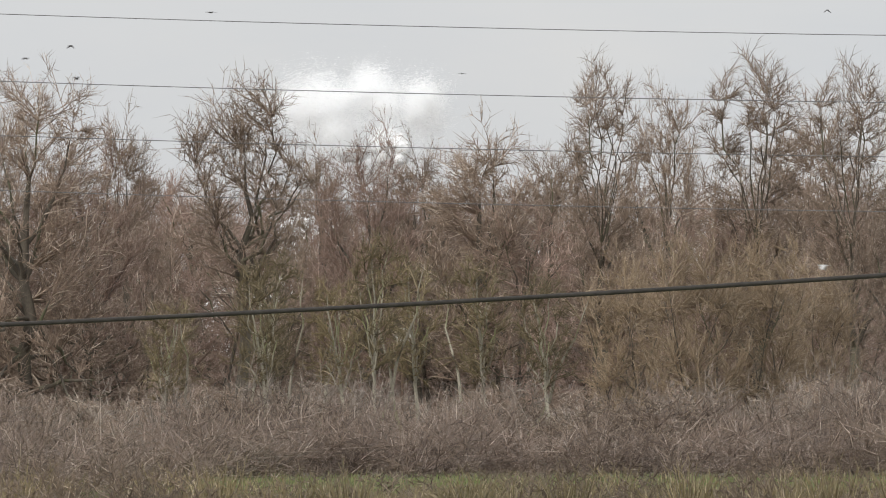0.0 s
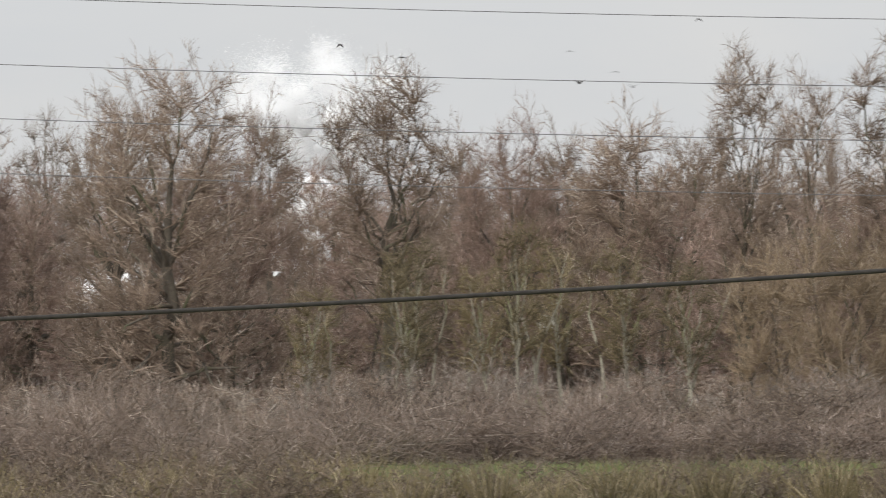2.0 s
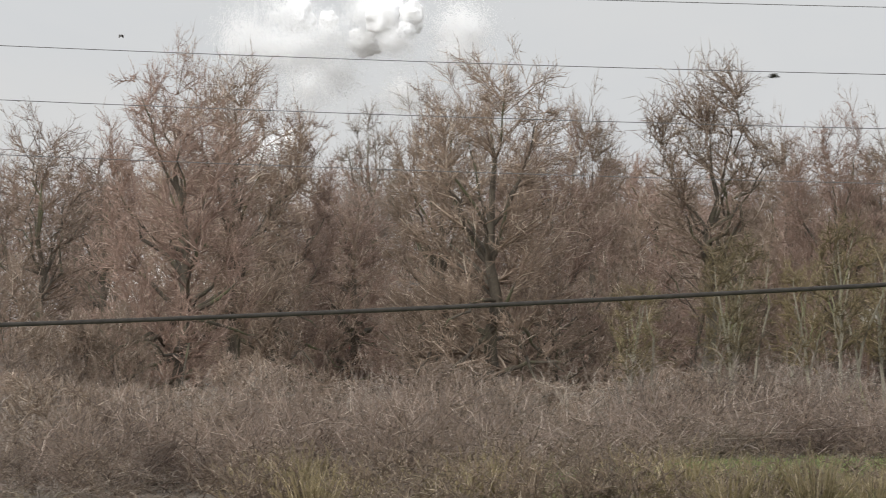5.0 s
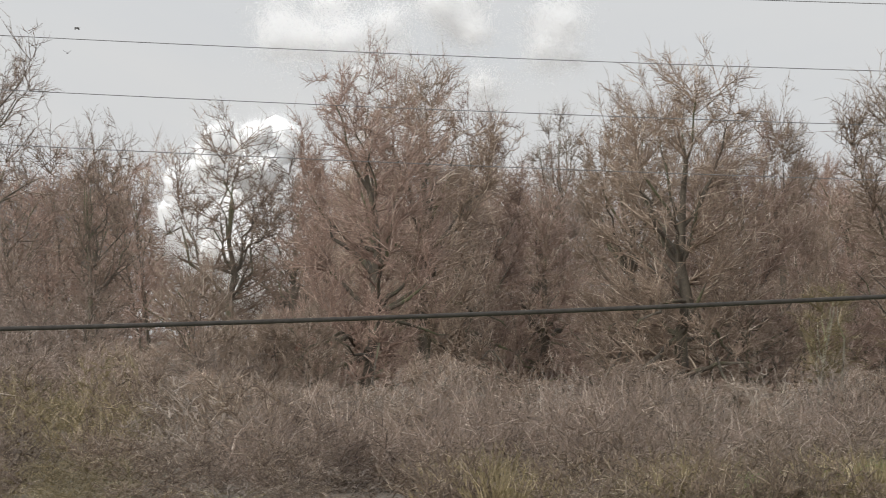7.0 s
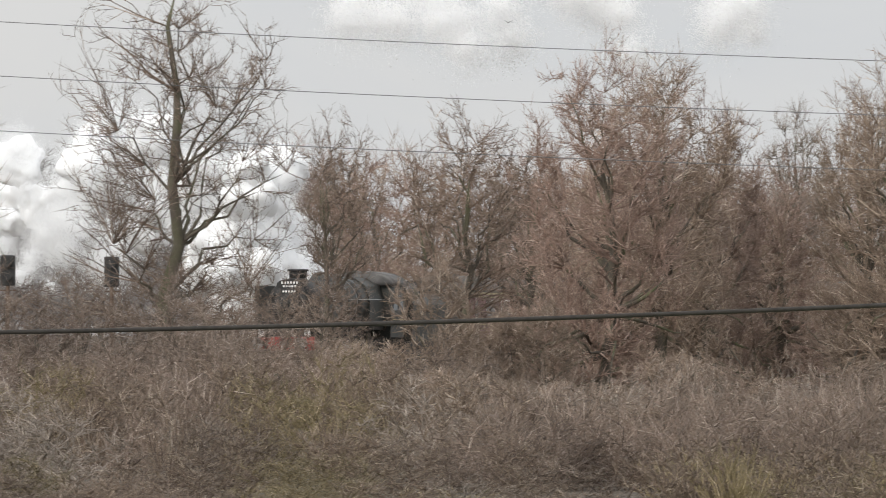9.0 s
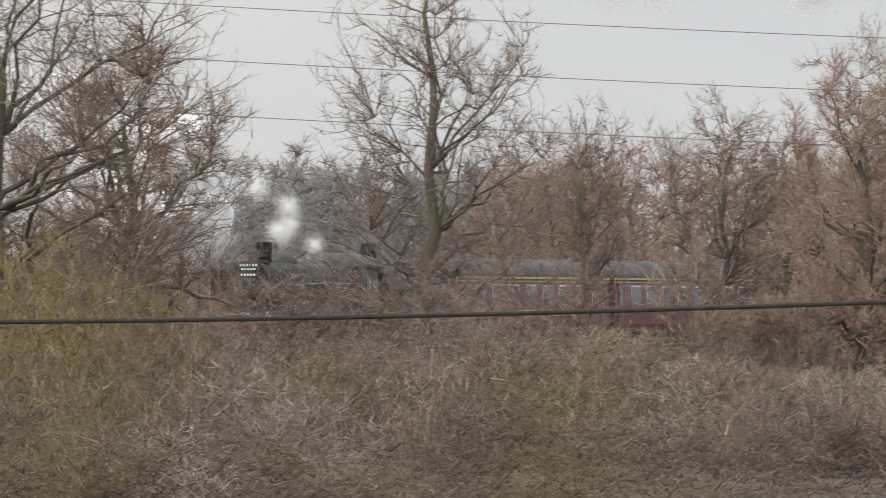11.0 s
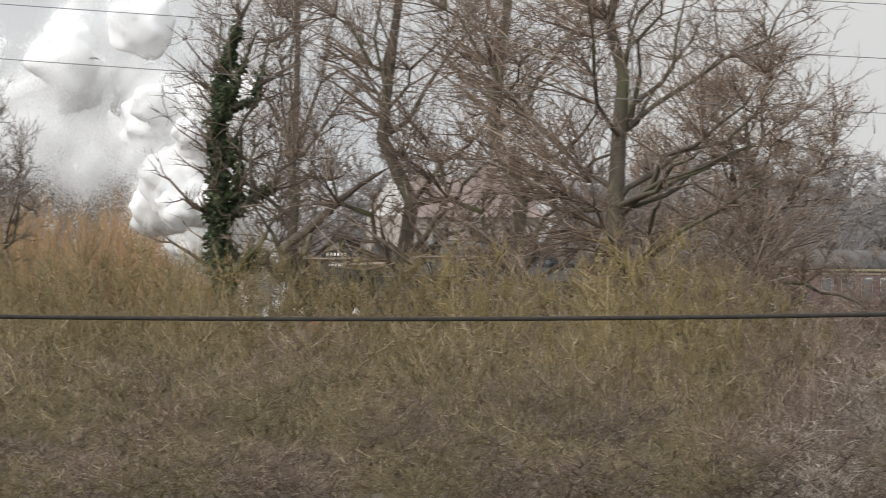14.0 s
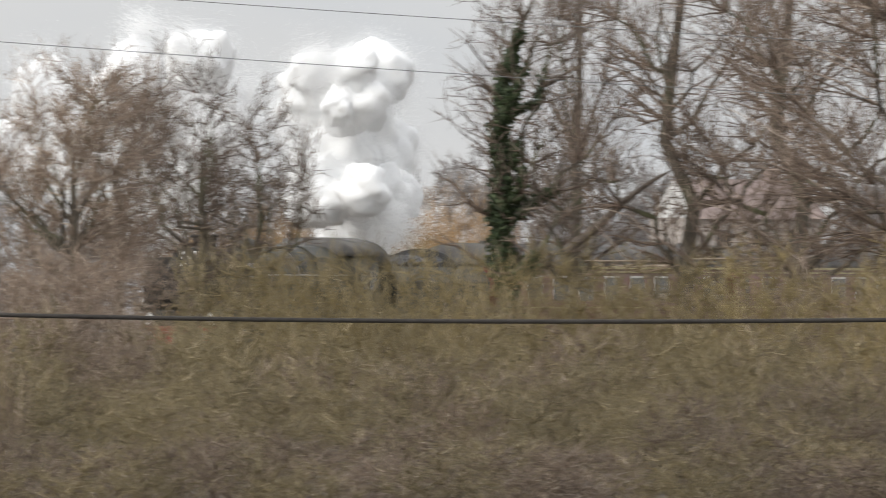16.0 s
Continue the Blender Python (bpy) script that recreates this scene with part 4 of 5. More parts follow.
        rod(bm, (-8.4, y, 3.6), (-8.4, y, 3.86), 0.09, 0.07, 12)
        part("safety_valve", bm, METAL, e)
    for y in (-1, 1):
        bm = bmesh.new()
        box(bm, -11.6, -0.1, y * 1.38 - 0.28 if y > 0 else -1.38, y * 1.38 if y > 0 else -1.10, 1.86, 1.92)
        box(bm, -11.6, -0.1, y * 1.36 - 0.02, y * 1.36 + 0.02, 1.74, 1.90)
        part("running_plate", bm, LOCO_BLACK, e)
        bm = bmesh.new()
        box(bm, -3.3, -0.75, y * 1.36 - 0.015, y * 1.36 + 0.015, 1.93, 3.30, 0.01)
        d = part("smoke_deflector", bm, LOCO_BLACK, e, "tall black smoke deflector plate")
        bm = bmesh.new()
        rod(bm, (-2.9, y * 1.41, 2.72), (-1.2, y * 1.41, 2.72), 0.022, seg=8)
        part("handrail", bm, METAL, d)
        bm = bmesh.new()
        box(bm, -2.4, -1.5, y * 1.385 - 0.01, y * 1.385 + 0.01, 2.98, 3.12)
        part("name_plate", bm, METAL, d)
        bm = bmesh.new()
        rod(bm, (-3.4, y * 1.0, 2.78), (-9.9, y * 1.12, 2.78), 0.02, seg=8)
        part("handrail", bm, METAL, e)
        bm = bmesh.new()
        rod(bm, (-0.75, y * 1.08, 0.96), (-1.85, y * 1.08, 0.96), 0.42, seg=24)
        rod(bm, (-0.70, y * 1.05, 1.52), (-1.90, y * 1.05, 1.52), 0.27, seg=20)
        part("cylinder", bm, LOCO_BLACK, e, "outside cylinder", True)
        bm = bmesh.new()
        rod(bm, (-1.85, y * 1.08, 0.96), (-3.4, y * 1.08, 0.96), 0.045, seg=8)
        box(bm, -6.6, -3.3, y * 1.06 - 0.03, y * 1.06 + 0.03, 0.90, 1.03)
        box(bm, -7.6, -4.0, y * 1.0 - 0.03, y * 1.0 + 0.03, 0.68, 0.82)
        part("connecting_rod", bm, METAL, e, "bright steel rods")
    bm = bmesh.new()
    box(bm, -11.8, -0.1, -0.55, 0.55, 0.75, 1.65)
    part("frame", bm, SOOT, e)
    bm = bmesh.new()
    side = [(-1.35, 1.3), (-1.37, 2.75), (-1.22, 3.42), (1.22, 3.42), (1.37, 2.75), (1.35, 1.3)]
    extrude_profile(bm, side, -11.7, -9.9)
    cab = part("cab", bm, LOCO_BLACK, e, "dark green cab")
    bm = bmesh.new()
    arc = [(1.40 * math.cos(radians(a)), 3.34 + 0.56 * math.sin(radians(a))) for a in range(0, 181, 15)]
    extrude_profile(bm, arc, -12.2, -9.7)
    part("roof", bm, ROOF_GREY, cab, "curved cab roof, grey with soot", True)
    for y in (-1, 1):
        for x in (-10.75, -11.45):
            bm = bmesh.new()
            box(bm, x, x + 0.55, y * 1.375 - 0.012, y * 1.375 + 0.012, 2.35, 2.9, 0.008)
            part("cab_window", bm, GLASS, cab)
        bm = bmesh.new()
        box(bm, -11.5, -10.1, y * 1.374 - 0.008, y * 1.374 + 0.008, 1.98, 2.02)
        part("lining", bm, CREAM, cab)
    drivers = [wheelset(e, x, 0.94, SOOT, 18, "driving_wheelset") for x in (-4.0, -5.9, -7.8)]
    small = [wheelset(e, x, 0.46, SOOT, 10) for x in (-0.75, -2.6)] + [wheelset(e, -10.6, 0.50, SOOT, 10)]
    return tagged(e, "dark sooty express steam locomotive with red buffer beam and white lamps", "locomotive"), drivers, small


def tender():
    e = new("tender")
    bm = bmesh.new()
    body = [(-1.30, 1.15), (-1.36, 2.6), (-1.1, 3.05), (1.1, 3.05), (1.36, 2.6), (1.30, 1.15)]
    extrude_profile(bm, body, -7.4, -0.1)
    part("tank", bm, LOCO_BLACK, e, "dark green tender tank")
    bm = bmesh.new()
    arc = [(1.18 * math.cos(radians(a)), 2.98 + 0.62 * math.sin(radians(a))) for a in range(0, 181, 15)]
    extrude_profile(bm, arc, -5.3, -5.1)
    part("bulkhead", bm, SOOT, e, "arched black bulkhead", True)
    bm = bmesh.new()
    extrude_profile(bm, arc, -0.2, -0.1)
    part("bulkhead", bm, SOOT, e, "arched black bulkhead", True)
    bm = bmesh.new()
    rng = random.Random(4)
    for i in range(90):
        x, y = rng.uniform(-5.0, -0.3), rng.uniform(-0.95, 0.95)
        bmesh.ops.create_icosphere(bm, subdivisions=1, radius=rng.uniform(0.12, 0.26), matrix=Matrix.Translation((x, y, 3.06 + 0.22 * (1 - abs(y)))))
    for v in bm.verts:
        v.co += Vector((rng.uniform(-1, 1), rng.uniform(-1, 1), rng.uniform(-1, 1))) * 0.05
    part("coal", bm, COAL, e, "heap of black coal")
    bm = bmesh.new()
    box(bm, -7.5, 0, -1.25, 1.25, 0.95, 1.15, 0.02)
    box(bm, -7.3, -0.2, -0.95, -0.85, 0.4, 1.0)
    box(bm, -7.3, -0.2, 0.85, 0.95, 0.4, 1.0)
    part("frame", bm, SOOT, e)
    for x in (-1.2, -3.4, -5.9):
        wheelset(e, x, 0.50, SOOT, 10)
    return tagged(e, "dark tender heaped with coal behind the locomotive", "tender")


def coach(first=False):
    e = new("railway_coach")
    long = 19.6
    bm = bmesh.new()
    side = [(-1.25, 0.95), (-1.38, 1.3), (-1.41, 1.9), (-1.38, 2.75), (-1.30, 3.08), (1.30, 3.08), (1.38, 2.75), (1.41, 1.9), (1.38, 1.3), (1.25, 0.95)]
    extrude_profile(bm, side, -long, -0.3)
    body = part("body", bm, MAROON, e, "maroon painted body")
    bm = bmesh.new()
    arc = [(1.36 * math.cos(radians(a)), 3.05 + 0.74 * math.sin(radians(a))) for a in range(0, 181, 12)]
    extrude_profile(bm, arc, -long - 0.02, -0.28)
    roof = part("roof", bm, ROOF_GREY, e, "rounded grey roof", True)
    for i in range(8):
        bm = bmesh.new()
        rod(bm, (-1.6 - i * 2.35, 0.35, 3.72), (-1.6 - i * 2.35, 0.35, 3.86), 0.16, 0.10, 10)
        part("roof_vent", bm, ROOF_GREY, roof)
    for y in (-1, 1):
        for i in range(8):
            x = -2.6 - i * 2.12
            bm = bmesh.new()
            box(bm, x - 1.22, x + 0.02, y * 1.392 - 0.012, y * 1.392 + 0.012, 1.98, 2.80, 0.02)
            w = part("window", bm, WHITE, body, "pale window frame")
            bm = bmesh.new()
            box(bm, x - 1.16, x - 0.04, y * 1.40 - 0.014, y * 1.40 + 0.014, 2.04, 2.74)
            part("pane", bm, GLASS, w)
        for x in (-1.1, -18.9):
            bm = bmesh.new()
            box(bm, x - 0.30, x + 0.30, y * 1.40 - 0.014, y * 1.40 + 0.014, 1.1, 2.95, 0.01)
            dr = part("door", bm, MAROON, body)
            bm = bmesh.new()
            box(bm, x - 0.22, x + 0.22, y * 1.41 - 0.014, y * 1.41 + 0.014, 2.05, 2.75)
            part("pane", bm, GLASS, dr)
        for z in ((1.82, 2.92, 3.04) if first else (1.82, 2.92)):
            bm = bmesh.new()
            box(bm, -long, -0.3, y * 1.385 - 0.03, y * 1.385 + 0.03, z - 0.02, z + (0.03 if z < 3 else 0.06))
            part("lining", bm, CREAM, body, "cream lining")
    bm = bmesh.new()
    box(bm, -0.32, 0.15, -0.5, 0.5, 1.2, 3.2, 0.04)
    box(bm, -long - 0.15, -long + 0.02, -0.5, 0.5, 1.2, 3.2, 0.04)
    part("gangway", bm, SOOT, e, "black folded gangway")
    bm = bmesh.new()
    box(bm, -long, -0.3, -1.1, 1.1, 0.75, 0.97)
    for x in (-2.9, -16.9):
        box(bm, x - 1.7, x + 1.7, -1.05, -0.9, 0.35, 0.7, 0.03)
        box(bm, x - 1.7, x + 1.7, 0.9, 1.05, 0.35, 0.7, 0.03)
    part("underframe", bm, SOOT, e)
    for x in (-1.6, -4.2, -15.6, -18.2):
        wheelset(e, x, 0.46, SOOT, 8)
    return tagged(e, "maroon passenger coach with a grey roof and cream lining", "coach", "coaches of the train")


LOCO, DRIVERS, SMALL = locomotive()
TENDER = tender()
COACHES = [coach(True)]
for i in range(4):
    COACHES.append(copy_thing(COACHES[0], pose(0, 0, 0)))


def signal(u, d, top):
    e = new("signal_post")
    x, y = spot(u, d)
    h = rise(top, d)
    bm = bmesh.new()
    rod(bm, (0, 0, 0), (0, 0, h - 0.2), 0.09, 0.08, 12)
    part("post", bm, STEEL, e)
    bm = bmesh.new()
    box(bm, -0.28, 0.28, -0.14, 0.14, h - 1.15, h, 0.04)
    headp = part("signal_head", bm, SOOT, e, "dark signal head")
    for z in (h - 0.3, h - 0.85):
        bm = bmesh.new()
        rod(bm, (0, -0.12, z), (0, -0.34, z + 0.02), 0.14, 0.15, 14)
        part("hood", bm, SOOT, headp)
    bm = bmesh.new()
    box(bm, -0.3, 0.3, 0.1, 0.6, h - 1.35, h - 1.3)
    part("platform", bm, STEEL, e)
    e.location = (x, y, 0)
    tagged(e, "railway signal post with a dark rectangular head", "signal", "signals by the line")


signal(-2166, 256, 122)
signal(-2350, 256, 124)


def disc_sign():
    e = new("round_sign")
    bm = bmesh.new()
    rod(bm, (0, 0, 0), (0, 0, 2.45), 0.03, seg=10)
    part("post", bm, STEEL, e)
    bm = bmesh.new()
    rod(bm, (0, -0.04, 2.62), (0, -0.065, 2.62), 0.19, seg=28)
    part("disc", bm, WORN_WHITE, e, "weathered pale disc")
    e.location = (*spot(-72, 148), 0)
    tagged(e, "round pale weathered sign on a thin post among saplings", "sign")


WORN_WHITE = surface("weathered_white_disc", (0.20, 0.185, 0.155), (0.42, 0.40, 0.35), 9, 60, rough=0.8)
disc_sign()


def broken_limb(u, v, d, length, lean, girth):
    """A snapped limb: thick, knobbed, with a ragged end."""
    rng = np.random.default_rng(int(-u))
    x, y = spot(u, d)
    z = rise(v, d)
    p = grow(rng, np.array([[x, y, z]]), np.array([[math.cos(radians(lean)), 0, math.sin(radians(lean))]]), length, 8, 0.0, 0.10)
    r = girth * (np.linspace(1.2, 0.3, 8) if lean > 30 else np.array([0.7, 0.85, 0.9, 1.0, 1.0, 1.1, 1.15, 0.9]))[None]
    tagged(mesh_part("broken_limb", [(p, r)], LOG, None, 9, smooth=True), "dark snapped limb caught in the scrub beside a tree", "branch", "broken limbs")


broken_limb(-2035, -100, 200, 1.9, 13, 0.085)
broken_limb(-2125, -85, 203, 1.8, 48, 0.11)
broken_limb(-3420, 100, 172, 3.6, 50, 0.12)


def bird(beat, material):
    e = new("bird")
    bm = bmesh.new()
    bmesh.ops.create_uvsphere(bm, u_segments=12, v_segments=8, radius=1, matrix=Matrix.Diagonal((0.045, 0.15, 0.04, 1)))
    bmesh.ops.create_uvsphere(bm, u_segments=10, v_segments=6, radius=0.034, matrix=Matrix.Translation((0, 0.15, 0.012)))
    part("body", bm, material, e, smooth=True)
    bm = bmesh.new()
    rod(bm, (0, 0.17, 0.012), (0, 0.225, 0.005), 0.012, 0.002, 6)
    part("beak", bm, material, e)
    bm = bmesh.new()
    extrude_profile(bm, [(-0.30, 0.0), (-0.12, 0.008), (-0.12, -0.008)], -0.04, 0.04)
    part("tail", bm, material, e)
    for s in (1, -1):
        bm = bmesh.new()
        out = [(0.0, 0.07), (0.16, 0.10), (0.34, 0.02), (0.30, -0.03), (0.14, -0.08), (0.0, -0.08)]
        a = [bm.verts.new((s * x, y, 0.010 - 0.02 * x)) for x, y in out]
        b = [bm.verts.new((s * x, y, -0.006 - 0.02 * x)) for x, y in out]
        bm.faces.new(a)
        bm.faces.new(b[::-1])
        for q in range(6):
            bm.faces.new((a[q], b[q], b[(q + 1) % 6], a[(q + 1) % 6]))
        bmesh.ops.recalc_face_normals(bm, faces=bm.faces)
        part("wing", bm, material, e)
    e["beat"] = beat
    e.scale = (0.58, 0.58, 0.58)
    return tagged(e, "dark bird in flight before the grey sky" if material is BIRD else "pale bird gliding past the wood", "bird", "birds in flight")


BIRDS = []
for beat, material, way in (
    (0.0, BIRD, [(0.0, -411, 591, 200), (1.5, -172, 501, 200), (2.5, -595, 486, 200), (3.5, -885, 492, 200), (4.5, -1212, 645, 200), (16.0, -2716, 705, 200)]),
    (1.3, BIRD, [(0.0, -659, 532, 240), (1.5, -364, 505, 240), (2.5, -605, 519, 240), (3.5, -1023, 518, 240), (7.0, -1810, 530, 240), (9.0, -2665, 556, 240), (16.0, -3862, 616, 240)]),
    (2.6, BIRD, [(0.0, -739, 510, 240), (1.5, -112, 457, 240), (2.5, 123, 468, 240), (3.5, -35, 449, 240), (4.5, 188, 522, 240), (16.0, 1213, 582, 240)]),
    (3.9, BIRD, [(0.0, -649, 473, 240), (1.5, -77, 417, 240), (2.5, 155, 468, 240), (3.5, -130, 512, 240), (4.5, -357, 569, 240), (7.0, -47, 624, 240), (16.0, 399, 684, 240)]),
    (5.2, BIRD, [(0.0, -1284, 553, 190), (1.5, -43, 410, 190), (2.5, -6, 491, 190), (3.5, -643, 528, 190), (4.5, -1312, 665, 190), (16.0, -4389, 725, 190)]),
    (6.5, BIRD, [(0.0, 33, 483, 260), (1.5, -35, 494, 260), (2.5, -21, 509, 260), (3.5, -65, 539, 260), (4.5, 88, 563, 260), (16.0, 791, 623, 260)]),
    (7.8, BIRD, [(0.0, 680, 595, 260), (1.5, 517, 554, 260), (2.5, -35, 570, 260), (3.5, 20, 639, 260), (16.0, 295, 699, 260)]),
    (9.1, BIRD, [(0.0, -1684, 813, 120), (3.5, -780, 730, 120), (4.5, -437, 539, 120), (7.0, 654, 286, 120), (16.0, 4580, 229, 120)]),
    (10.4, BIRD, [(0.0, -2284, 513, 280), (4.5, -2112, 487, 280), (7.0, -1827, 485, 280), (8.0, -1806, 514, 280), (9.0, -1465, 537, 280), (16.0, -1418, 744, 280)]),
    (11.7, BIRD, [(0.0, -2584, 513, 230), (9.0, -2965, 425, 230), (11.5, -2356, 380, 230), (13.0, -2246, 313, 230), (16.0, -2019, 296, 230)]),
    (13.0, BIRD, [(0.0, -5784, 413, 200), (12.0, -4057, 459, 200), (13.9, -3772, 452, 200), (14.5, -3641, 247, 200), (16.0, -3120, 48, 200)]),
    (14.3, PALE_BIRD, [(0.0, 673, 143, 150), (2.5, -894, 107, 150), (4.5, -2413, 168, 150), (16.0, -5906, 228, 150)]),
):
    BIRDS.append((bird(beat, material), way))


# ---- steam ----
def lumps(n, seed):
    """How far a billow reaches in the directions n: a round that swells into lumps upon lumps."""
    shift = Vector((seed * 1.7, seed * 0.3, 0))
    out = []
    for w in n:
        w = Vector(w)
        out.append(0.94 + 0.34 * noise.noise(w * 1.3 + shift) + 0.16 * noise.noise(w * 2.4 + shift) + 0.09 * abs(noise.noise(w * 4.3 - shift)) + 0.04 * noise.noise(w * 9 + shift))
    return np.array(out)


def shell(name, seed, radius, fine, material):
    """One lumpy skin of a billow."""
    bm = bmesh.new()
    bmesh.ops.create_icosphere(bm, subdivisions=fine, radius=1.0)
    for v, f in zip(bm.verts, lumps([v.co.normalized() for v in bm.verts], seed)):
        v.co = v.co.normalized() * f * radius
    me = bpy.data.meshes.new(name)
    bm.to_mesh(me)
    bm.free()
    me.materials.append(material)
    me.shade_smooth()
    return me


def flecks(name, seed, count, inner, outer, size):
    """Shreds of vapour, thinning out from inner to outer."""
    rng = np.random.default_rng(seed)
    n = unit(rng.normal(0, 1, (count, 3)))
    if inner:
        fall = rng.exponential(0.32, count)
    else:
        # a veil gathers in strands
        fall = rng.uniform(0, 1, count) ** 0.6 * (0.35 + 0.65 * np.abs(lumps(n * 1.7, seed + 0.5) - 0.94) / 0.3)
    r = lumps(n, int(seed)) * (inner + (outer - inner) * fall)
    face = unit(n + rng.normal(0, 0.35, (count, 3)))
    e1 = unit(np.cross(face, rng.normal(0, 1, (count, 3))))
    e2 = np.cross(face, e1)
    grown = (size * rng.uniform(0.6, 1.5, count))[:, None]
    p = n * r[:, None]
    v = np.stack([p + e1 * grown, p + (e2 * 0.87 - e1 * 0.5) * grown, p - (e2 * 0.87 + e1 * 0.5) * grown], 1).reshape(-1, 3)
    return tri_mesh(name, v, np.arange(count * 3).reshape(-1, 3), WISP)


# a billow: a dense core with a fraying fringe; a veil: shreds alone
BILLOWS = [[shell("core", 100 + i, 0.84, 4, STEAM), flecks("fringe", 100 + i, 9000, 0.84, 1.38, 0.0125)] for i in range(5)]
VEILS = [[flecks("veil", 120 + i, 9000, 0.0, 1.2, 0.0105)] for i in range(4)]
steam_rng = random.Random(21)


def puff(radius, soft):
    """One billow of steam: a dense core with a fringe of shreds, or a thin veil."""
    i = steam_rng.randrange(20)
    spin = Euler([steam_rng.uniform(0, 6.28) for _ in range(3)])
    root = new("steam_puff")
    for mesh in VEILS[i % 4] if soft else BILLOWS[i % 5]:
        ob = new(mesh.name.split(".")[0], mesh)
        ob.parent = root
        ob.scale = (radius, radius, radius)
        ob.rotation_euler = spin
    return tagged(root, "thin white steam drifting away above the trees" if soft else "billowing white steam from the locomotive's chimney", "steam", "steam of the locomotive")


def train_s(t):
    """How far the buffer beam has come along the line."""
    k = t - 11
    return 17.593 * k - 0.107 * k * k


def cloud(dense, veils, low, high, way):
    """A cloud of billows; way: seconds, bearing, elevation, distance, and how far it spreads along and up."""
    out = []
    for i in range(dense + veils):
        a, r = steam_rng.uniform(0, 2 * math.pi), math.sqrt(steam_rng.random())
        soft = i >= dense
        if soft:
            r *= 1.15
        out.append((puff(steam_rng.uniform(low, high) * (1.35 if soft else 1.0), soft), r * math.cos(a), r * math.sin(a), steam_rng.uniform(-4, 4) + (0 if soft else 2)))
    return out, way


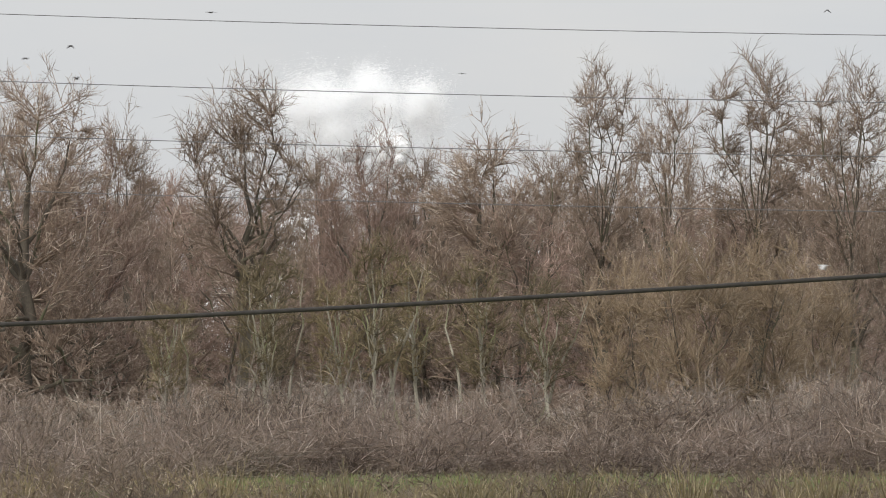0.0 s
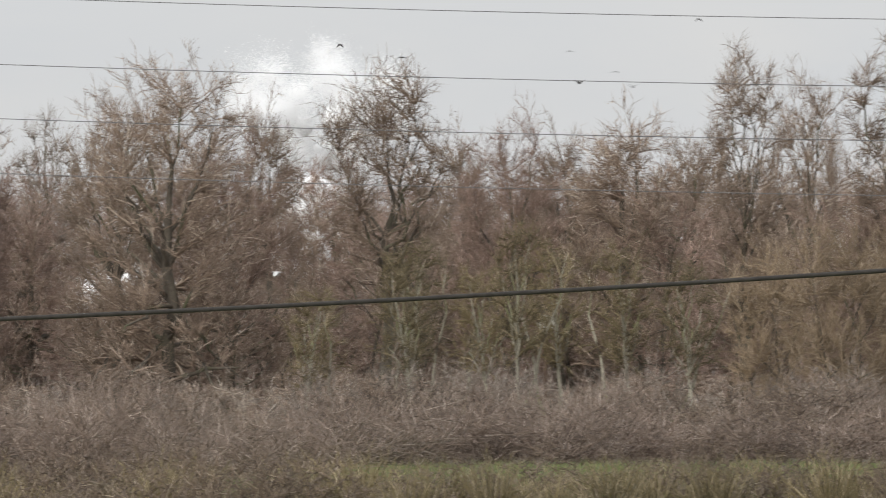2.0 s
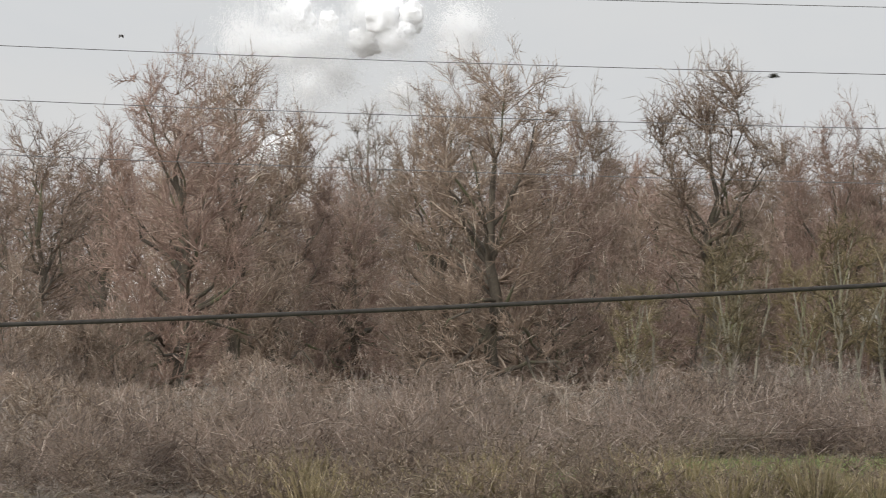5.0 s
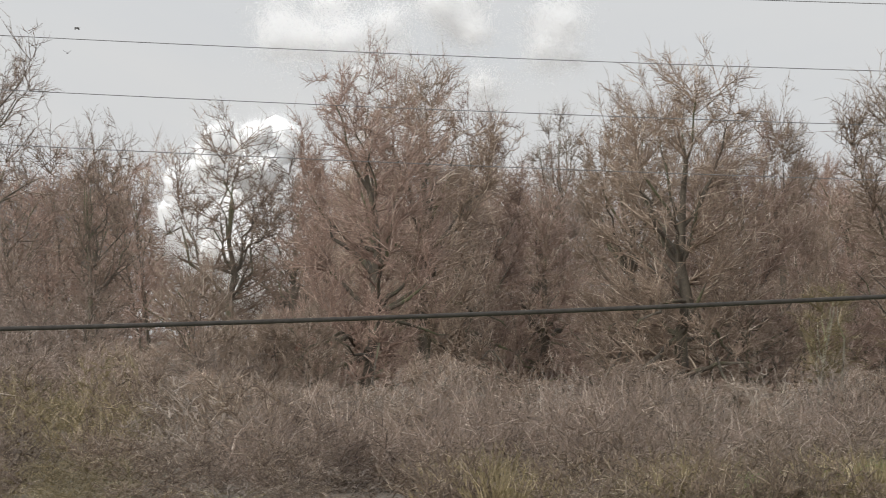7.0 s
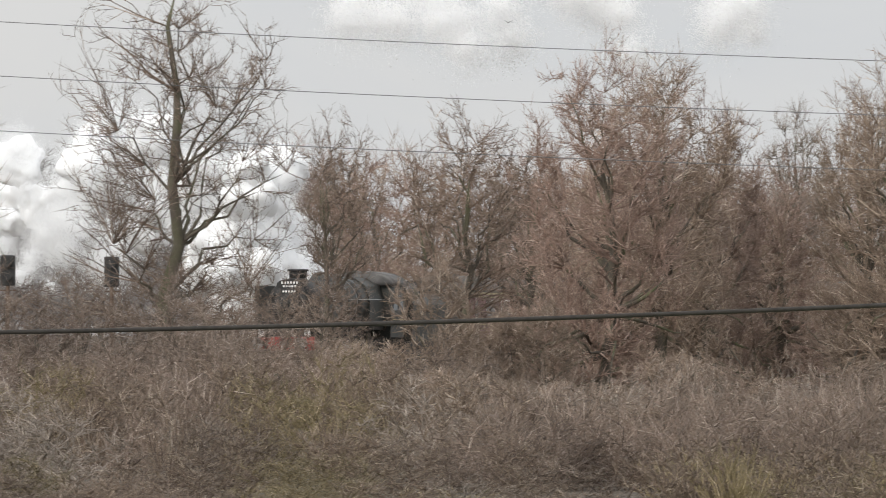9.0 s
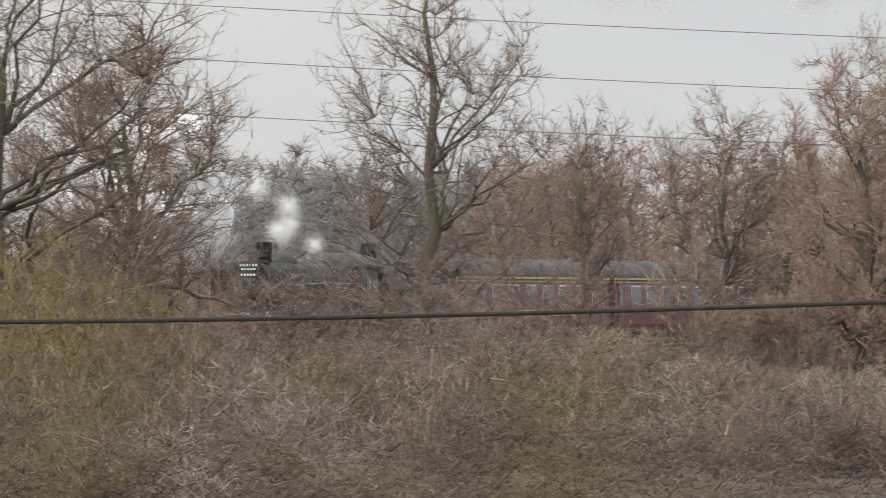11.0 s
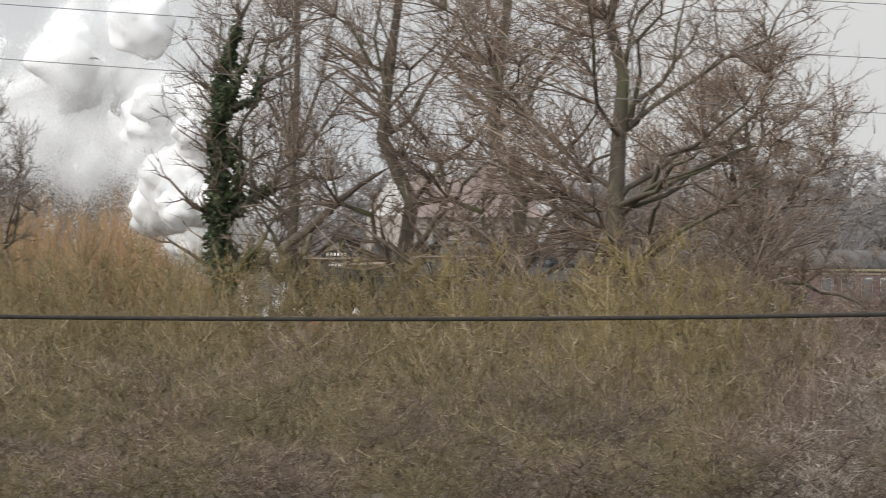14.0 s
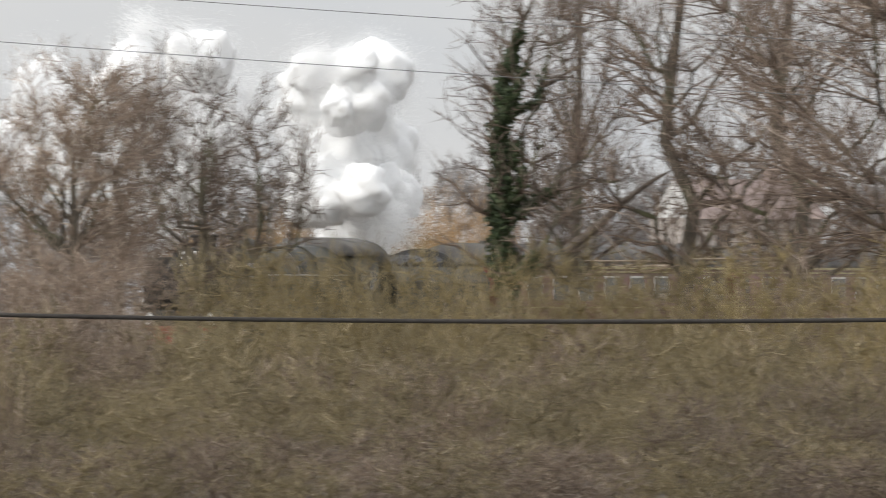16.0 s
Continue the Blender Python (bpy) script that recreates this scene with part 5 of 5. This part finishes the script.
CLOUDS = [
    # the older cloud that hangs over the wood, its dense part first
    cloud(12, 6, 0.5, 1.1, [(0, -120, 330, 385, 60, 40), (1.0, -340, 330, 378, 80, 60), (1.8, -440, 340, 370, 100, 60), (2.4, -500, 360, 366, 55, 70), (3.0, -565, 385, 360, 60, 80), (3.5, -610, 400, 357, 110, 80), (4.5, -880, 480, 350, 120, 50), (5.5, -1020, 570, 345, 150, 50), (7.0, -1160, 640, 335, 180, 60), (9.0, -1330, 800, 325, 260, 60), (16.0, -1700, 1500, 310, 300, 120)]),
    cloud(0, 24, 1.3, 2.2, [(0, -140, 415, 385, 110, 50), (1.0, -350, 370, 378, 130, 90), (1.8, -450, 390, 370, 140, 85), (2.4, -500, 400, 366, 90, 105), (3.0, -575, 430, 360, 90, 110), (3.5, -640, 430, 357, 200, 100), (4.5, -890, 480, 350, 190, 80), (5.5, -1020, 500, 345, 210, 85), (7.0, -1190, 510, 335, 240, 85), (8.0, -1280, 520, 330, 280, 70), (9.0, -1380, 540, 325, 330, 60), (16.0, -1800, 1100, 310, 400, 120)]),
    # the fresh plume by the chimney
    cloud(38, 16, 0.6, 1.5, [(0, -240, 165, 372, 30, 60), (1.5, -420, 190, 355, 40, 70), (2.5, -560, 195, 345, 50, 80), (3.5, -650, 200, 333, 65, 100), (4.5, -965, 260, 322, 45, 75), (5.5, -1230, 240, 311, 60, 100), (7.0, -1500, 225, 295, 90, 160), (7.5, -1620, 230, 290, 110, 175), (8.0, -1715, 140, 285, 135, 165), (9.0, -1930, 175, 274, 125, 150), (10.0, -2230, 230, 264, 110, 110), (11.5, -2680, 230, 249, 110, 110), (13.0, -3180, 240, 235, 110, 120), (14.0, -3560, 260, 224, 130, 150), (15.0, -3700, 270, 214, 140, 150), (15.5, -3730, 275, 210, 150, 150), (16.0, -3800, 300, 206, 100, 180)]),
    # what the wind has carried ahead of it
    cloud(14, 40, 0.7, 1.6, [(0, -360, 50, 382, 60, 40), (4.5, -1250, 50, 332, 80, 40), (6.0, -1400, 170, 312, 70, 60), (7.0, -1560, 215, 302, 75, 90), (7.5, -1730, 225, 298, 130, 120), (8.0, -1950, 230, 294, 160, 190), (9.0, -2200, 240, 284, 180, 120), (10.0, -2520, 270, 274, 200, 130), (11.5, -2960, 280, 260, 250, 130), (13.0, -3500, 330, 247, 250, 130), (14.0, -3800, 390, 238, 220, 140), (14.7, -3930, 370, 234, 220, 150), (15.5, -4070, 360, 230, 200, 150), (16.0, -4190, 330, 226, 210, 150)]),
    # shreds left low over the coaches
    cloud(0, 6, 0.5, 0.8, [(0, -2340, 50, 268, 50, 30), (9.0, -2320, 110, 268, 60, 50), (11.3, -2310, 175, 266, 70, 75), (12.0, -2290, 125, 266, 60, 35), (13.0, -2260, 75, 266, 60, 30), (16.0, -2200, 40, 266, 50, 20)]),
]


def motions():
    ts = [i * 0.5 for i in range(33)]
    walk(LOCO, [(t, on_line(train_s(t))) for t in ts])
    walk(TENDER, [(t, on_line(train_s(t) - 12.9)) for t in ts])
    for i, c in enumerate(COACHES):
        walk(c, [(t, on_line(train_s(t) - 20.6 - 20.1 * i)) for t in ts])
    for w, r, step in [(w, 0.94, 1 / 15) for w in DRIVERS] + [(w, 0.48, 1 / 30) for w in SMALL]:
        here = w.location.copy()
        walk(w, [(i * step, pose(here.x, here.y, here.z, 0, math.degrees(train_s(i * step) / r), 0)) for i in range(round(16 / step) + 1)])
    for puffs, way in CLOUDS:
        for ob, du, dv, dd in puffs:
            rows = []
            for t, u, v, d, along, high in way:
                x, y = spot(u + du * along, d + dd)
                rows.append((t, pose(x, y, rise(v + dv * high, d + dd), 0, 0, 2 * t)))
            walk(ob, rows)
    for ob, way in BIRDS:
        rows = []
        for (t0, u0, v0, d0), (t1, u1, v1, d1) in zip(way, way[1:]):
            rows.append((t0, u0, v0, d0, math.degrees(math.atan2(-(u1 - u0), 400.0))))
        rows.append((*way[-1], rows[-1][4]))
        walk(ob, [(t, pose(*spot(u, d), rise(v, d), 0, 0, turn)) for t, u, v, d, turn in rows])
        for wing, flip in zip([c for c in ob.children if c.name.startswith("wing")], (1, -1)):
            walk(wing, [(i * 0.1, pose(0, 0, 0.02, 0, flip * 35 * math.sin(i * 1.9 + ob["beat"]), 0)) for i in range(161)])


motions()
